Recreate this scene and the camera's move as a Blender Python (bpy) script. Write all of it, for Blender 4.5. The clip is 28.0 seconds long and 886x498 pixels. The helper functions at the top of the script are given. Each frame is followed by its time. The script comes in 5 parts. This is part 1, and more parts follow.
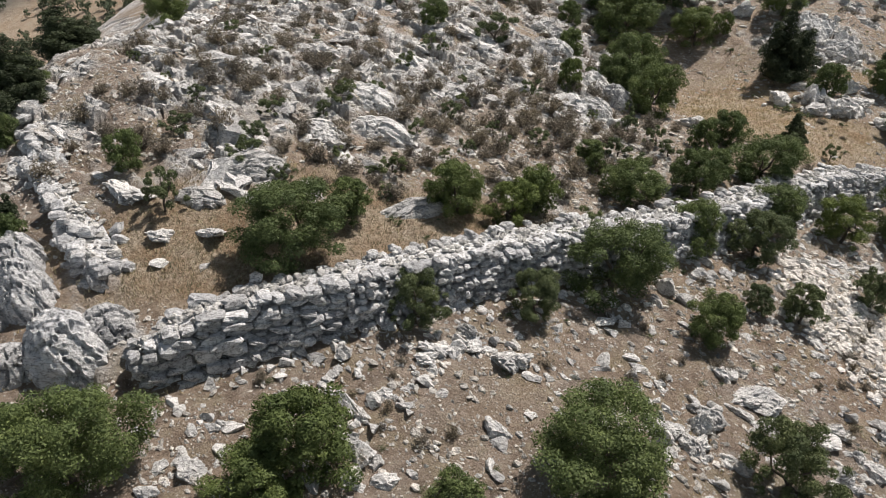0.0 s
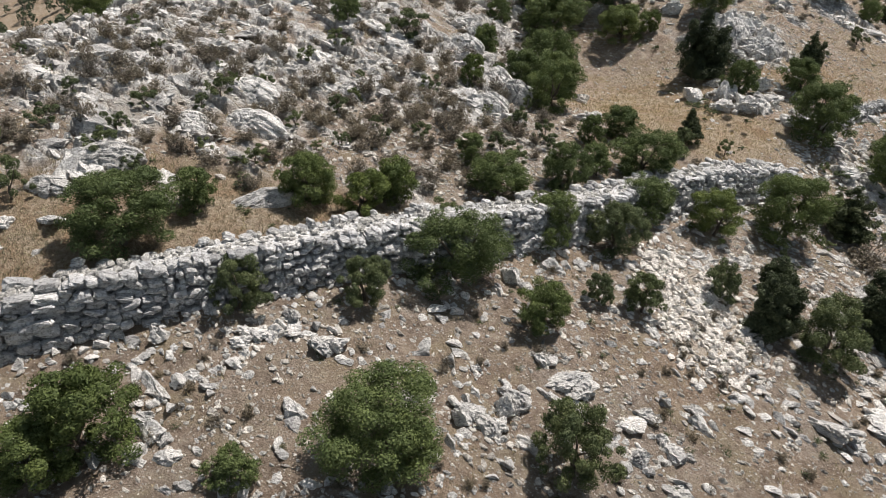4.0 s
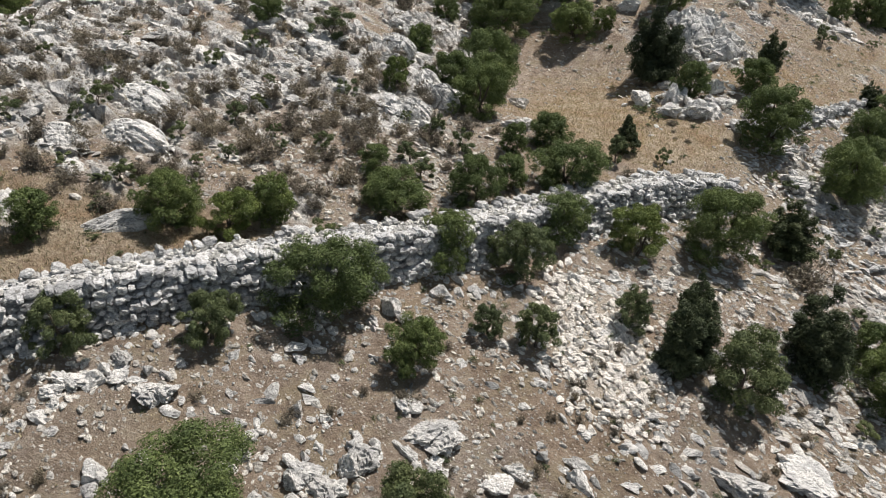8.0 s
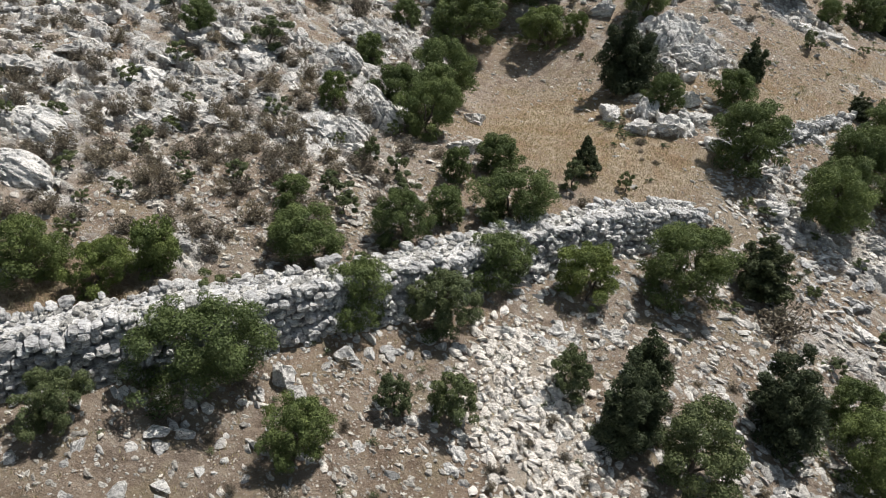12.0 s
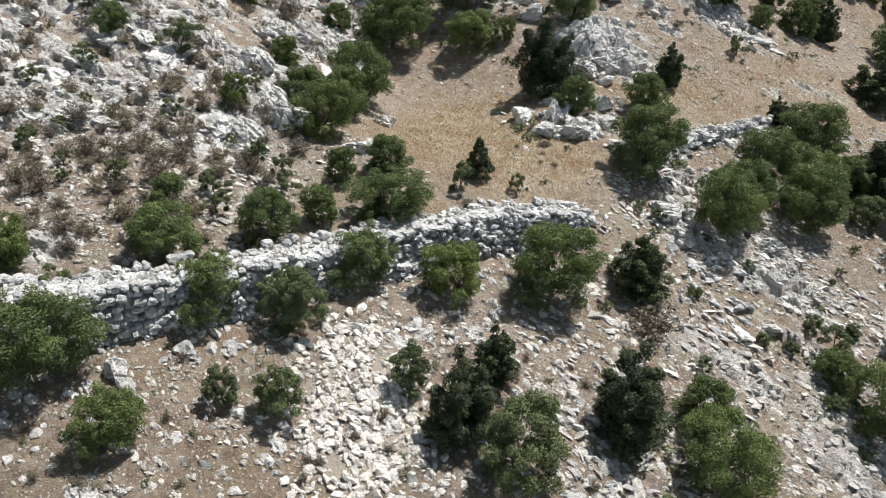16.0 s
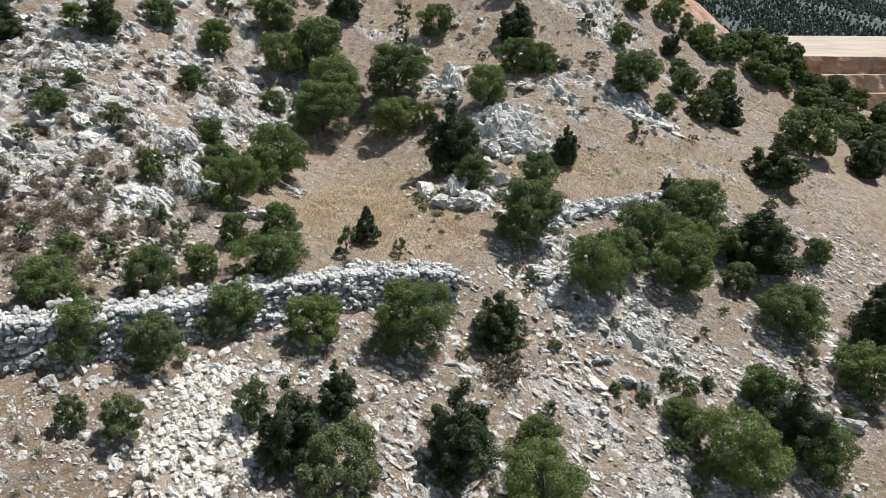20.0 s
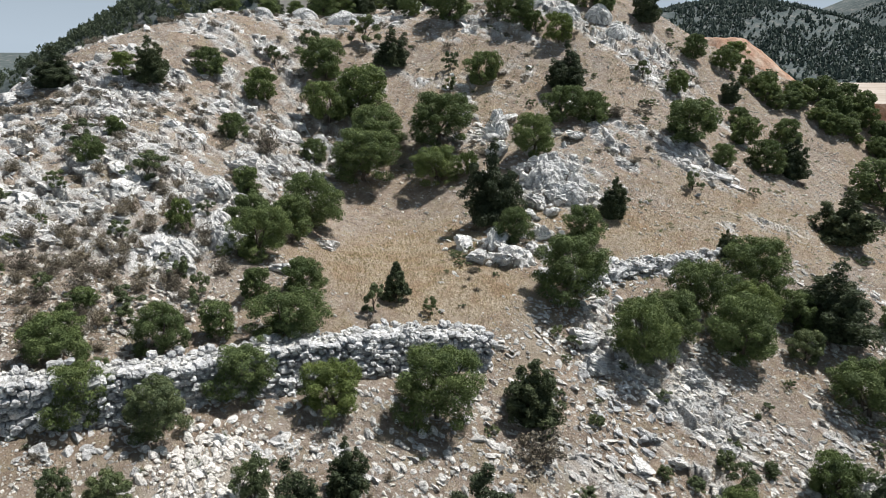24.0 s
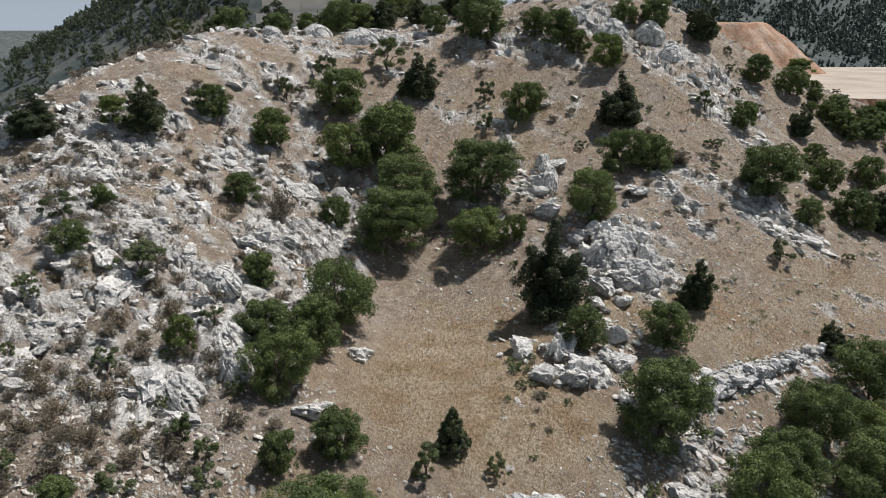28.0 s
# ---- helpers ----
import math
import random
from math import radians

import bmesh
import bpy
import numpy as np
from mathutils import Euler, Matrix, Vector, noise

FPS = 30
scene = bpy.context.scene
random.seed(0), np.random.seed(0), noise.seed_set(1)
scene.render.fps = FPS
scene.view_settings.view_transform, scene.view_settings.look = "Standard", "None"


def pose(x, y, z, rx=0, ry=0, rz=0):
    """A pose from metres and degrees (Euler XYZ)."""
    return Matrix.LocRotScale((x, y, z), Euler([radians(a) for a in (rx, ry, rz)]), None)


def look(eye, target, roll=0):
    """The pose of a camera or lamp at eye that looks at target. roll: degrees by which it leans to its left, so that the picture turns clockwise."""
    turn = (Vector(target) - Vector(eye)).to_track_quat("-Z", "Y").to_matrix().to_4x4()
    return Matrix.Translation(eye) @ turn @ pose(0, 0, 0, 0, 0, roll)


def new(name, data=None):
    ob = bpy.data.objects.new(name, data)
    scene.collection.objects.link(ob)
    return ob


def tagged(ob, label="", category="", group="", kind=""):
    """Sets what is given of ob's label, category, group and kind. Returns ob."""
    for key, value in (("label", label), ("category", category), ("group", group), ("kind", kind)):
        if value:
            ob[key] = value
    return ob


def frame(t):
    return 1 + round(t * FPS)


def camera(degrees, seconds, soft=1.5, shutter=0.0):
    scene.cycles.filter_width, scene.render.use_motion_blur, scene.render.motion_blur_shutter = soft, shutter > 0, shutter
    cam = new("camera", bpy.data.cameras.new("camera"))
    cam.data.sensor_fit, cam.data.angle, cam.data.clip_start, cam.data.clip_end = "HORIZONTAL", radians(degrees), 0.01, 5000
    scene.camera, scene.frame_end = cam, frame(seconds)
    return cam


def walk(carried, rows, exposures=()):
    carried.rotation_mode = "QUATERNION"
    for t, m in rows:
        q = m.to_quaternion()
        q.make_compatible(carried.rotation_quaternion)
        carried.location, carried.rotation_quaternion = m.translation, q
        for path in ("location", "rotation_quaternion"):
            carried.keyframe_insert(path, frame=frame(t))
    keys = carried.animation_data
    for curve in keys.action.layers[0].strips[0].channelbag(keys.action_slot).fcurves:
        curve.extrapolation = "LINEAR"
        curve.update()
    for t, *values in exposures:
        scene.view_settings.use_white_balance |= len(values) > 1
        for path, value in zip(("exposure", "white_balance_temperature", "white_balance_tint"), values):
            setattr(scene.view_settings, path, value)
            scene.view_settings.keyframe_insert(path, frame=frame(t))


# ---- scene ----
cam = camera(64.3, 28.0, soft=0.4)
METRES, EYE, TILT, LEAN, TURN = 45.0, 14.0, -25.3, 0.0, 0.0
ROWS = [
    (0.0, 0.0, 0.0, 0.0, 0.0, 0.0, -0.0),
    (0.5, 0.0067, -0.0025, -0.0015, -0.01, -0.03, -0.03),
    (1.0, 0.0196, -0.0056, -0.0035, -0.02, -0.04, -0.11),
    (1.5, 0.0367, -0.0094, -0.0052, -0.04, -0.06, -0.18),
    (2.0, 0.0556, -0.0133, -0.0075, -0.06, -0.05, -0.25),
    (2.5, 0.075, -0.0162, -0.0088, -0.06, -0.06, -0.28),
    (3.0, 0.0945, -0.0172, -0.009, -0.02, -0.08, -0.28),
    (3.5, 0.1135, -0.0166, -0.0089, 0.0, -0.1, -0.29),
    (4.0, 0.132, -0.0141, -0.0079, 0.03, -0.12, -0.27),
    (4.5, 0.1497, -0.0097, -0.0068, 0.06, -0.13, -0.27),
    (6.5, 0.206, 0.0175, 0.006, 0.21, -0.35, -0.23),
    (7.0, 0.2169, 0.0265, 0.0097, 0.24, -0.41, -0.22),
    (7.5, 0.2268, 0.0364, 0.0135, 0.27, -0.46, -0.22),
    (8.0, 0.2358, 0.0462, 0.0186, 0.29, -0.52, -0.22),
    (8.5, 0.244, 0.0562, 0.0244, 0.32, -0.58, -0.22),
    (9.0, 0.2517, 0.0664, 0.0303, 0.35, -0.64, -0.21),
    (9.5, 0.2587, 0.077, 0.0359, 0.38, -0.68, -0.2),
    (10.0, 0.2656, 0.0879, 0.0417, 0.43, -0.75, -0.18),
    (10.5, 0.2731, 0.099, 0.0473, 0.45, -0.78, -0.16),
    (11.0, 0.2819, 0.1094, 0.0526, 0.48, -0.82, -0.14),
    (11.5, 0.2926, 0.119, 0.0572, 0.51, -0.84, -0.13),
    (12.0, 0.305, 0.1273, 0.0609, 0.51, -0.82, -0.15),
    (12.5, 0.3187, 0.1334, 0.0637, 0.54, -0.8, -0.15),
    (14.5, 0.3779, 0.1341, 0.0643, 0.58, -0.69, -0.29),
    (15.0, 0.3937, 0.1296, 0.0624, 0.57, -0.63, -0.35),
    (15.5, 0.4093, 0.1232, 0.0602, 0.57, -0.59, -0.38),
    (16.0, 0.4254, 0.116, 0.0571, 0.57, -0.53, -0.43),
    (16.5, 0.4412, 0.1081, 0.0553, 0.54, 0.16, -0.51),
    (17.0, 0.4579, 0.0992, 0.0518, 0.52, 2.37, -0.5),
    (17.5, 0.4754, 0.0893, 0.0472, 0.51, 4.65, -0.48),
    (18.0, 0.4938, 0.0797, 0.0408, 0.49, 6.31, -0.44),
    (18.5, 0.5125, 0.0699, 0.0359, 0.49, 6.38, -0.46),
    (19.0, 0.5312, 0.0591, 0.0311, 0.52, 6.41, -0.48),
    (19.5, 0.5493, 0.0488, 0.0271, 0.56, 6.4, -0.53),
    (20.0, 0.5641, 0.0415, 0.0249, 0.62, 6.39, -0.54),
    (20.5, 0.5776, 0.037, 0.0235, 0.83, 6.42, -0.64),
    (22.5, 0.6003, 0.0533, 0.0338, 4.16, 8.1, -2.22),
    (23.0, 0.5988, 0.0653, 0.037, 4.71, 10.02, -2.38),
    (23.5, 0.5939, 0.08, 0.0433, 4.8, 9.92, -2.38),
    (24.0, 0.5868, 0.0967, 0.0507, 4.85, 9.83, -2.34),
    (24.5, 0.5778, 0.1145, 0.0611, 4.9, 9.78, -2.35),
    (25.0, 0.5673, 0.129, 0.083, 4.92, 9.74, -2.4),
    (25.5, 0.5561, 0.143, 0.1106, 4.98, 9.68, -2.37),
    (26.0, 0.5447, 0.1601, 0.1359, 5.03, 9.68, -2.32),
    (26.5, 0.5338, 0.1791, 0.1591, 5.09, 9.67, -2.28),
    (27.0, 0.5243, 0.1983, 0.1816, 5.14, 9.22, -2.24),
    (27.5, 0.5151, 0.218, 0.2058, 5.16, 7.98, -2.23),
    (28.0, 0.5073, 0.2376, 0.2303, 5.18, 7.93, -2.18),
]
walk(cam, [(t, pose(0, 0, EYE, TILT, LEAN, TURN) @ pose(METRES * x, METRES * y, METRES * z, 90 + pitch, roll, yaw)) for t, x, y, z, yaw, pitch, roll in ROWS],
     [(0.0, 0.08, 6700, 13), (8.0, 0.12, 6660, 11), (12.0, 0.10, 6580, 10), (16.0, 0.37, 6420, 9), (21.0, 0.32, 6330, 9), (25.0, 0.23, 6290, 9), (28.0, -0.05, 6430, 11)])

# ---- light ----
SUN_FROM = Vector((0.79, 0.61, 1.9)).normalized()      # towards the sun
world = bpy.data.worlds.new("sky")
scene.world = world
world.use_nodes = True
wn = world.node_tree
sky = wn.nodes.new("ShaderNodeTexSky")
sky.sky_type, sky.sun_disc = "NISHITA", False
sky.sun_elevation = math.asin(SUN_FROM.z)
sky.sun_rotation = math.atan2(SUN_FROM.x, SUN_FROM.y)
sky.air_density, sky.dust_density, sky.ozone_density = 1.0, 0.4, 1.0
wn.nodes["Background"].inputs["Strength"].default_value = 0.034
cloud = wn.nodes.new("ShaderNodeTexNoise")
cloud.inputs["Scale"].default_value, cloud.inputs["Detail"].default_value = 2.2, 6.0
cloud_fac = wn.nodes.new("ShaderNodeMapRange")
for i, v in ((1, 0.35), (2, 0.62), (3, 0.6), (4, 0.95)):
    cloud_fac.inputs[i].default_value = v
haze = wn.nodes.new("ShaderNodeMix")
haze.data_type = "RGBA"
haze.inputs[7].default_value = (4.4, 5.3, 6.4, 1)
wn.links.new(cloud.outputs["Fac"], cloud_fac.inputs[0])
wn.links.new(cloud_fac.outputs[0], haze.inputs[0])
wn.links.new(sky.outputs[0], haze.inputs[6])
low_haze = wn.nodes.new("ShaderNodeMix")                # pale summer haze that lies along the horizon
low_haze.data_type = "RGBA"
low_haze.inputs[7].default_value = (12.5, 14.5, 16.6, 1)
wn.links.new(haze.outputs[2], low_haze.inputs[6])
up = wn.nodes.new("ShaderNodeSeparateXYZ")
wn.links.new(wn.nodes.new("ShaderNodeTexCoord").outputs["Generated"], up.inputs[0])
height = wn.nodes.new("ShaderNodeMapRange")
for i, v in ((1, 0.02), (2, 0.30), (3, 0.9), (4, 0.0)):
    height.inputs[i].default_value = v
wn.links.new(up.outputs["Z"], height.inputs[0])
wn.links.new(height.outputs[0], low_haze.inputs[0])
wn.links.new(low_haze.outputs[2], wn.nodes["Background"].inputs["Color"])
sun = new("sun", bpy.data.lights.new("sun", "SUN"))
sun.data.energy, sun.data.angle, sun.data.color = 5.0, radians(0.55), (1.0, 0.935, 0.865)
sun.matrix_world = look(SUN_FROM * 60, (0, 0, 0))

# ---- noise on arrays ----
def hashed(ix, iy, seed):
    n = (ix.astype(np.int64) * 374761393 + iy.astype(np.int64) * 668265263 + seed * 974634777) & 0xFFFFFFFF
    n = ((n ^ (n >> 13)) * 1274126177) & 0xFFFFFFFF
    n = ((n ^ (n >> 16)) * 2246822519) & 0xFFFFFFFF
    return ((n ^ (n >> 15)) & 0xFFFFFF) / float(0xFFFFFF)


def vnoise(x, y, seed=0):
    """Smooth noise from 0 to 1 on arrays of places."""
    x, y = np.asarray(x, float), np.asarray(y, float)
    ix, iy = np.floor(x), np.floor(y)
    u, v = x - ix, y - iy
    u, v = u * u * (3 - 2 * u), v * v * (3 - 2 * v)
    a, b = hashed(ix, iy, seed), hashed(ix + 1, iy, seed)
    c, d = hashed(ix, iy + 1, seed), hashed(ix + 1, iy + 1, seed)
    return (a * (1 - u) + b * u) * (1 - v) + (c * (1 - u) + d * u) * v


def fbm(x, y, seed=0, octaves=4):
    total, amp, norm = 0, 1.0, 0
    for k in range(octaves):
        total, norm = total + amp * vnoise(x * 2 ** k, y * 2 ** k, seed + 17 * k), norm + amp
        amp *= 0.5
    return total / norm


def ease(a, b, x):
    u = np.clip((np.asarray(x, float) - a) / (b - a), 0, 1)
    return u * u * (3 - 2 * u)


# ---- the lie of the land ----
WALL_X = [-8.7, -7.6, -5.5, -1, 2.5, 6, 9.5, 13.5, 17.5, 21.5, 25.6]
WALL_Y = [16.75, 17.3, 18.3, 20.6, 22.6, 24.4, 26.3, 29.2, 32.4, 35.2, 37.0]
TREND = [5.0, 13.19, -0.06, -2.63, -7.54, 2.44, -4.42, -8.15, -2.25, 4.21]
MOUNDS = [(5, 106, 11, 0.6), (-9, 86, 7, 1.7), (-16, 68, 6, 1.3), (66, 92, 8, 4.2), (60, 100, 14, 5.0), (44, 96, 10, 2.0), (17, 54, 7, -4.27), (28, 47, 6, 0.74), (6, 54, 7, 1.13), (33, 93, 9, 3.4), (30, 62, 7, 1.26), (42, 44, 9, -0.22), (-10, 26, 9, 2.12), (24, 30, 9, 0.45), (10, 20, 9, 0.64), (40, 71, 8, 1.69), (8, 66, 8, -3.46), (-8, 72, 12, 4.76), (12, 84, 12, 0.37), (34, 100, 16, 6.82), (-20, 38, 10, 5.57), (48, 62, 9, 0.57), (22, 38, 6, -0.18), (36, 28, 10, -1.57), (4, 38, 8, -0.15), (24, 70, 8, -1.47)]


def land(x, y):
    """Height of the ridge: a cubic trend, its mounds and hollows, and the terrace behind the wall."""
    x, y = np.asarray(x, float), np.asarray(y, float)
    a, b = (x - 18) / 45, (y - 50) / 50
    powers = [(i, j) for i in range(4) for j in range(4 - i)]
    z = sum(k * a ** i * b ** j for k, (i, j) in zip(TREND, powers))
    off = y - np.interp(x, WALL_X, WALL_Y) - 0.7
    step = 1 / (1 + np.exp(-np.clip(off / 0.3, -60, 60))) - 1 / (1 + np.exp(-np.clip(off / 7.0, -60, 60)))
    z = z + 0.61 * step * np.clip((x + 13) / 4, 0, 1) * np.clip((29 - x) / 7, 0, 1)
    for mx, my, s, k in MOUNDS:
        z = z + k * np.exp(-((x - mx) ** 2 + (y - my) ** 2) / (2 * s * s))
    return z


def bump(x, y, cx, cy, sx, sy):
    return np.exp(-((x - cx) / sx) ** 2 - ((y - cy) / sy) ** 2)


def country(x, y):
    """Height of the wider country: the valley, the wooded hill and the far mountains."""
    r = np.hypot(x - 20, y - 40)
    z = -22 - 55 * ease(60, 420, x) - 30 * ease(-60, -400, x)
    z = z + 100 * bump(x, y, -28, 335, 172, 110) * ease(60, -40, x)
    z = z + 228 * bump(x, y, 560, 1900, 520, 450) + 540 * bump(x, y, 2000, 3200, 800, 500)
    z = z + 170 * bump(x, y, 300, 3300, 900, 350) + 90 * bump(x, y, -2600, 3600, 1500, 500)
    return z + (fbm(x / 130, y / 130, 5) - 0.5) * 26 * ease(120, 500, r) + (fbm(x / 25, y / 25, 6) - 0.5) * 6 * ease(70, 200, r)


def rockiness(x, y):
    """Where bare limestone breaks through, 0 to 1."""
    n = 0.6 * fbm(x / 4.0, y / 4.0, 11) + 0.4 * fbm((0.8 * x - 0.6 * y) / 3.0, (0.6 * x + 0.8 * y) / 1.1, 12)
    slope = ease(15.0, 9.5, x - 0.10 * (y - 45)) * ease(19.5, 25.5, y + 0.15 * x) * (0.8 + 0.2 * ease(32, 40, y)) * (0.72 + 0.28 * ease(74, 58, y))
    slope = slope * (1 - 0.9 * bump(x, y, -6, 22.5, 7, 2.4)) * (1 - 0.7 * bump(x, y, 9, 33.5, 5.5, 4.0)) * (1 - 0.8 * bump(x, y, 3, 26, 5, 1.8))
    crest = np.maximum(ease(64, 78, y + 0.3 * x) * ease(42, 26, x) * 0.38, 0.95 * bump(x, y, 31, 88.0, 6.0, 4.5), 0.8 * bump(x, y, 4, 86, 6, 4))
    crest = np.maximum(crest, 0.66 * ease(0.46, 0.60, fbm(x / 6.5, y / 4.5, 13)) * ease(14, 22, x) * ease(52, 45, x) * ease(54, 60, y) * ease(100, 94, y))
    east = 0.74 * bump(x, y, 37, 33, 10, 8) + 0.7 * bump(x, y, 33.5, 40.5, 4.5, 3.5) * ease(29.0, 31.0, x) + 0.55 * bump(x, y, 46, 41, 7, 5) + 0.85 * bump(x, y, 42.5, 65.7, 6, 4)
    crag = bump(x, y, 30, 57.5, 3.2, 4.5) + 0.8 * bump(x, y, 25.5, 47.5, 2.6, 2.2) + bump(x, y, 25.2, 66.5, 1.5, 2.5)
    low = 0.3 * bump(x, y, 0, 17.5, 5, 2.2) + 0.3 * bump(x, y, 9, 17, 6, 3) + 0.7 * bump(x, y, -10.5, 18.0, 3.0, 3.5)
    amount = np.clip(np.maximum.reduce([slope, crest, east, crag, low]), 0, 1)
    return np.clip((n - 0.72 + 0.40 * amount) * 7, 0, 1) * ease(0.02, 0.2, amount)


def grassiness(x, y):
    """Where dry grass covers the soil, 0 to 1."""
    field = bump(x, y, 20, 49, 6.5, 9) + bump(x, y, 22.5, 42.5, 7, 4.5) + 0.9 * bump(x, y, 34, 53, 8, 4) + 0.8 * bump(x, y, 46, 60, 10, 6)
    terrace = 1.15 * bump(x, y, -6, 23.6, 7.5, 3.2) + 0.9 * bump(x, y, -8.8, 20.4, 3.6, 1.8) + 0.9 * bump(x, y, 2, 26, 6, 1.6) + 0.7 * bump(x, y, 17, 37, 5, 2)
    hill = 0.85 * bump(x, y, 22, 74, 6, 8) + 0.5 * bump(x, y, 36, 80, 10, 10) + 0.5 * bump(x, y, 8, 83, 8, 6)
    patch = 0.5 * bump(x, y, 12, 26, 3, 2) + 0.4 * bump(x, y, 29, 37, 4, 3) + 0.45 * bump(x, y, 2, 17.5, 8, 3)
    amount = np.clip(np.maximum.reduce([field, terrace, hill, patch]), 0, 1)
    return np.clip(amount * 1.5 - 0.55 + (fbm(x / 2.2, y / 2.2, 21) - 0.5) * (1.3 - 0.7 * ease(0.4, 0.8, np.maximum(field, terrace))), 0, 1)


def cells(u, v, seed):
    """Broken beds on arrays of places: each cell's height, the fall across it, and how near its edge is."""
    iu, iv = np.floor(u), np.floor(v)
    first, second = np.full(u.shape, 9.0), np.full(u.shape, 9.0)
    high, fall = np.zeros(u.shape), np.zeros(u.shape)
    for du in (-1, 0, 1):
        for dv in (-1, 0, 1):
            ku, kv = iu + du, iv + dv
            a, b = hashed(ku, kv, seed), hashed(ku, kv, seed + 1)
            pu, pv = u - (ku + 0.1 + 0.8 * a), v - (kv + 0.1 + 0.8 * b)
            d = np.hypot(pu, pv)
            nearer = d < first
            second = np.where(nearer, first, np.minimum(second, d))
            first = np.where(nearer, d, first)
            c = hashed(ku, kv, seed + 2)
            high = np.where(nearer, c, high)
            fall = np.where(nearer, pu * (b - 0.4) + pv * (a - 0.75), fall)
    return high, fall, second - first


def beds(x, y):
    """Relief of the bare limestone in metres, and how clean of soil it lies, 0 to 1."""
    along, across = 0.80 * x - 0.6 * y, 0.6 * x + 0.8 * y          # the beds run obliquely down the slope
    bend = 0.9 * (fbm(x / 2.6, y / 2.6, 43) - 0.5)
    h1, f1, e1 = cells((along + bend) / 2.1, (across + 1.3 * bend) / 0.95, 44)
    h2, f2, e2 = cells((along - bend) / 0.74, (across + bend) / 0.40, 47)
    gap1, gap2 = ease(0.20, 0.03, e1), ease(0.26, 0.04, e2)
    z = 0.58 * (h1 - 0.42) + 0.46 * f1 + 0.19 * (h2 - 0.5) + 0.20 * f2 - 0.25 * gap1 - 0.11 * gap2
    return z, np.clip(ease(0.04, 0.30, h1) * (1 - 0.75 * gap1) * (0.55 + 0.45 * ease(0.06, 0.32, h2)) * (1 - 0.35 * gap2), 0, 1)


def ground_z(x, y, relief=True):
    x, y = np.asarray(x, float), np.asarray(y, float)
    outside = np.maximum.reduce([-32 - x, x - 66, -6 - y, y - 112, np.zeros_like(x)])
    near = land(np.clip(x, -36, 70), np.clip(y, -10, 116))
    w = ease(0, 55, outside)
    z = near * (1 - w) + country(x, y) * w
    if relief:
        fade = ease(60, 5, outside)
        z = z + fade * ((fbm(x / 3.0, y / 3.0, 31) - 0.5) * 0.5 + (fbm(x / 0.7, y / 0.7, 32, 3) - 0.5) * 0.12)
        z = z + rockiness(x, y) * fade * (0.04 + beds(x, y)[0])
    return z


# ---- materials ----
def material(name, rough=0.9, spec=0.25):
    m = bpy.data.materials.new(name)
    m.use_nodes = True
    b = m.node_tree.nodes["Principled BSDF"]
    b.inputs["Roughness"].default_value = rough
    b.inputs["Specular IOR Level"].default_value = spec
    return m, m.node_tree, b


def node(tree, kind, **sockets):
    n = tree.nodes.new(kind)
    for key, value in sockets.items():
        n.inputs[key].default_value = value
    return n


def noise_fac(tree, scale, detail=6.0, rough=0.6, coords=None, distort=0.0):
    n = node(tree, "ShaderNodeTexNoise", Scale=scale, Detail=detail, Roughness=rough, Distortion=distort)
    if coords is not None:
        tree.links.new(coords, n.inputs["Vector"])
    return n.outputs["Fac"]


def ramp(tree, fac, stops):
    r = tree.nodes.new("ShaderNodeValToRGB")
    while len(r.color_ramp.elements) < len(stops):
        r.color_ramp.elements.new(0.5)
    for e, (p, col) in zip(r.color_ramp.elements, stops):
        e.position, e.color = p, (*col, 1)
    tree.links.new(fac, r.inputs["Fac"])
    return r.outputs["Color"]


def mix(tree, fac, a, b, how="MIX"):
    n = tree.nodes.new("ShaderNodeMix")
    n.data_type, n.blend_type = "RGBA", how
    for socket, value in ((n.inputs[0], fac), (n.inputs[6], a), (n.inputs[7], b)):
        if isinstance(value, bpy.types.NodeSocket):
            tree.links.new(value, socket)
        else:
            socket.default_value = value if isinstance(value, float) else (*value, 1)
    return n.outputs[2]


def scaled(tree, fac, low, high, a=0.0, b=1.0):
    n = node(tree, "ShaderNodeMapRange")
    for i, v in ((1, low), (2, high), (3, a), (4, b)):
        n.inputs[i].default_value = v
    tree.links.new(fac, n.inputs[0])
    return n.outputs[0]


def relief(tree, shader, fac, distance, strength=1.0):
    n = node(tree, "ShaderNodeBump", Distance=distance, Strength=strength)
    tree.links.new(fac, n.inputs["Height"])
    tree.links.new(n.outputs["Normal"], shader.inputs["Normal"])


def place_of(tree):
    return tree.nodes.new("ShaderNodeNewGeometry").outputs["Position"]


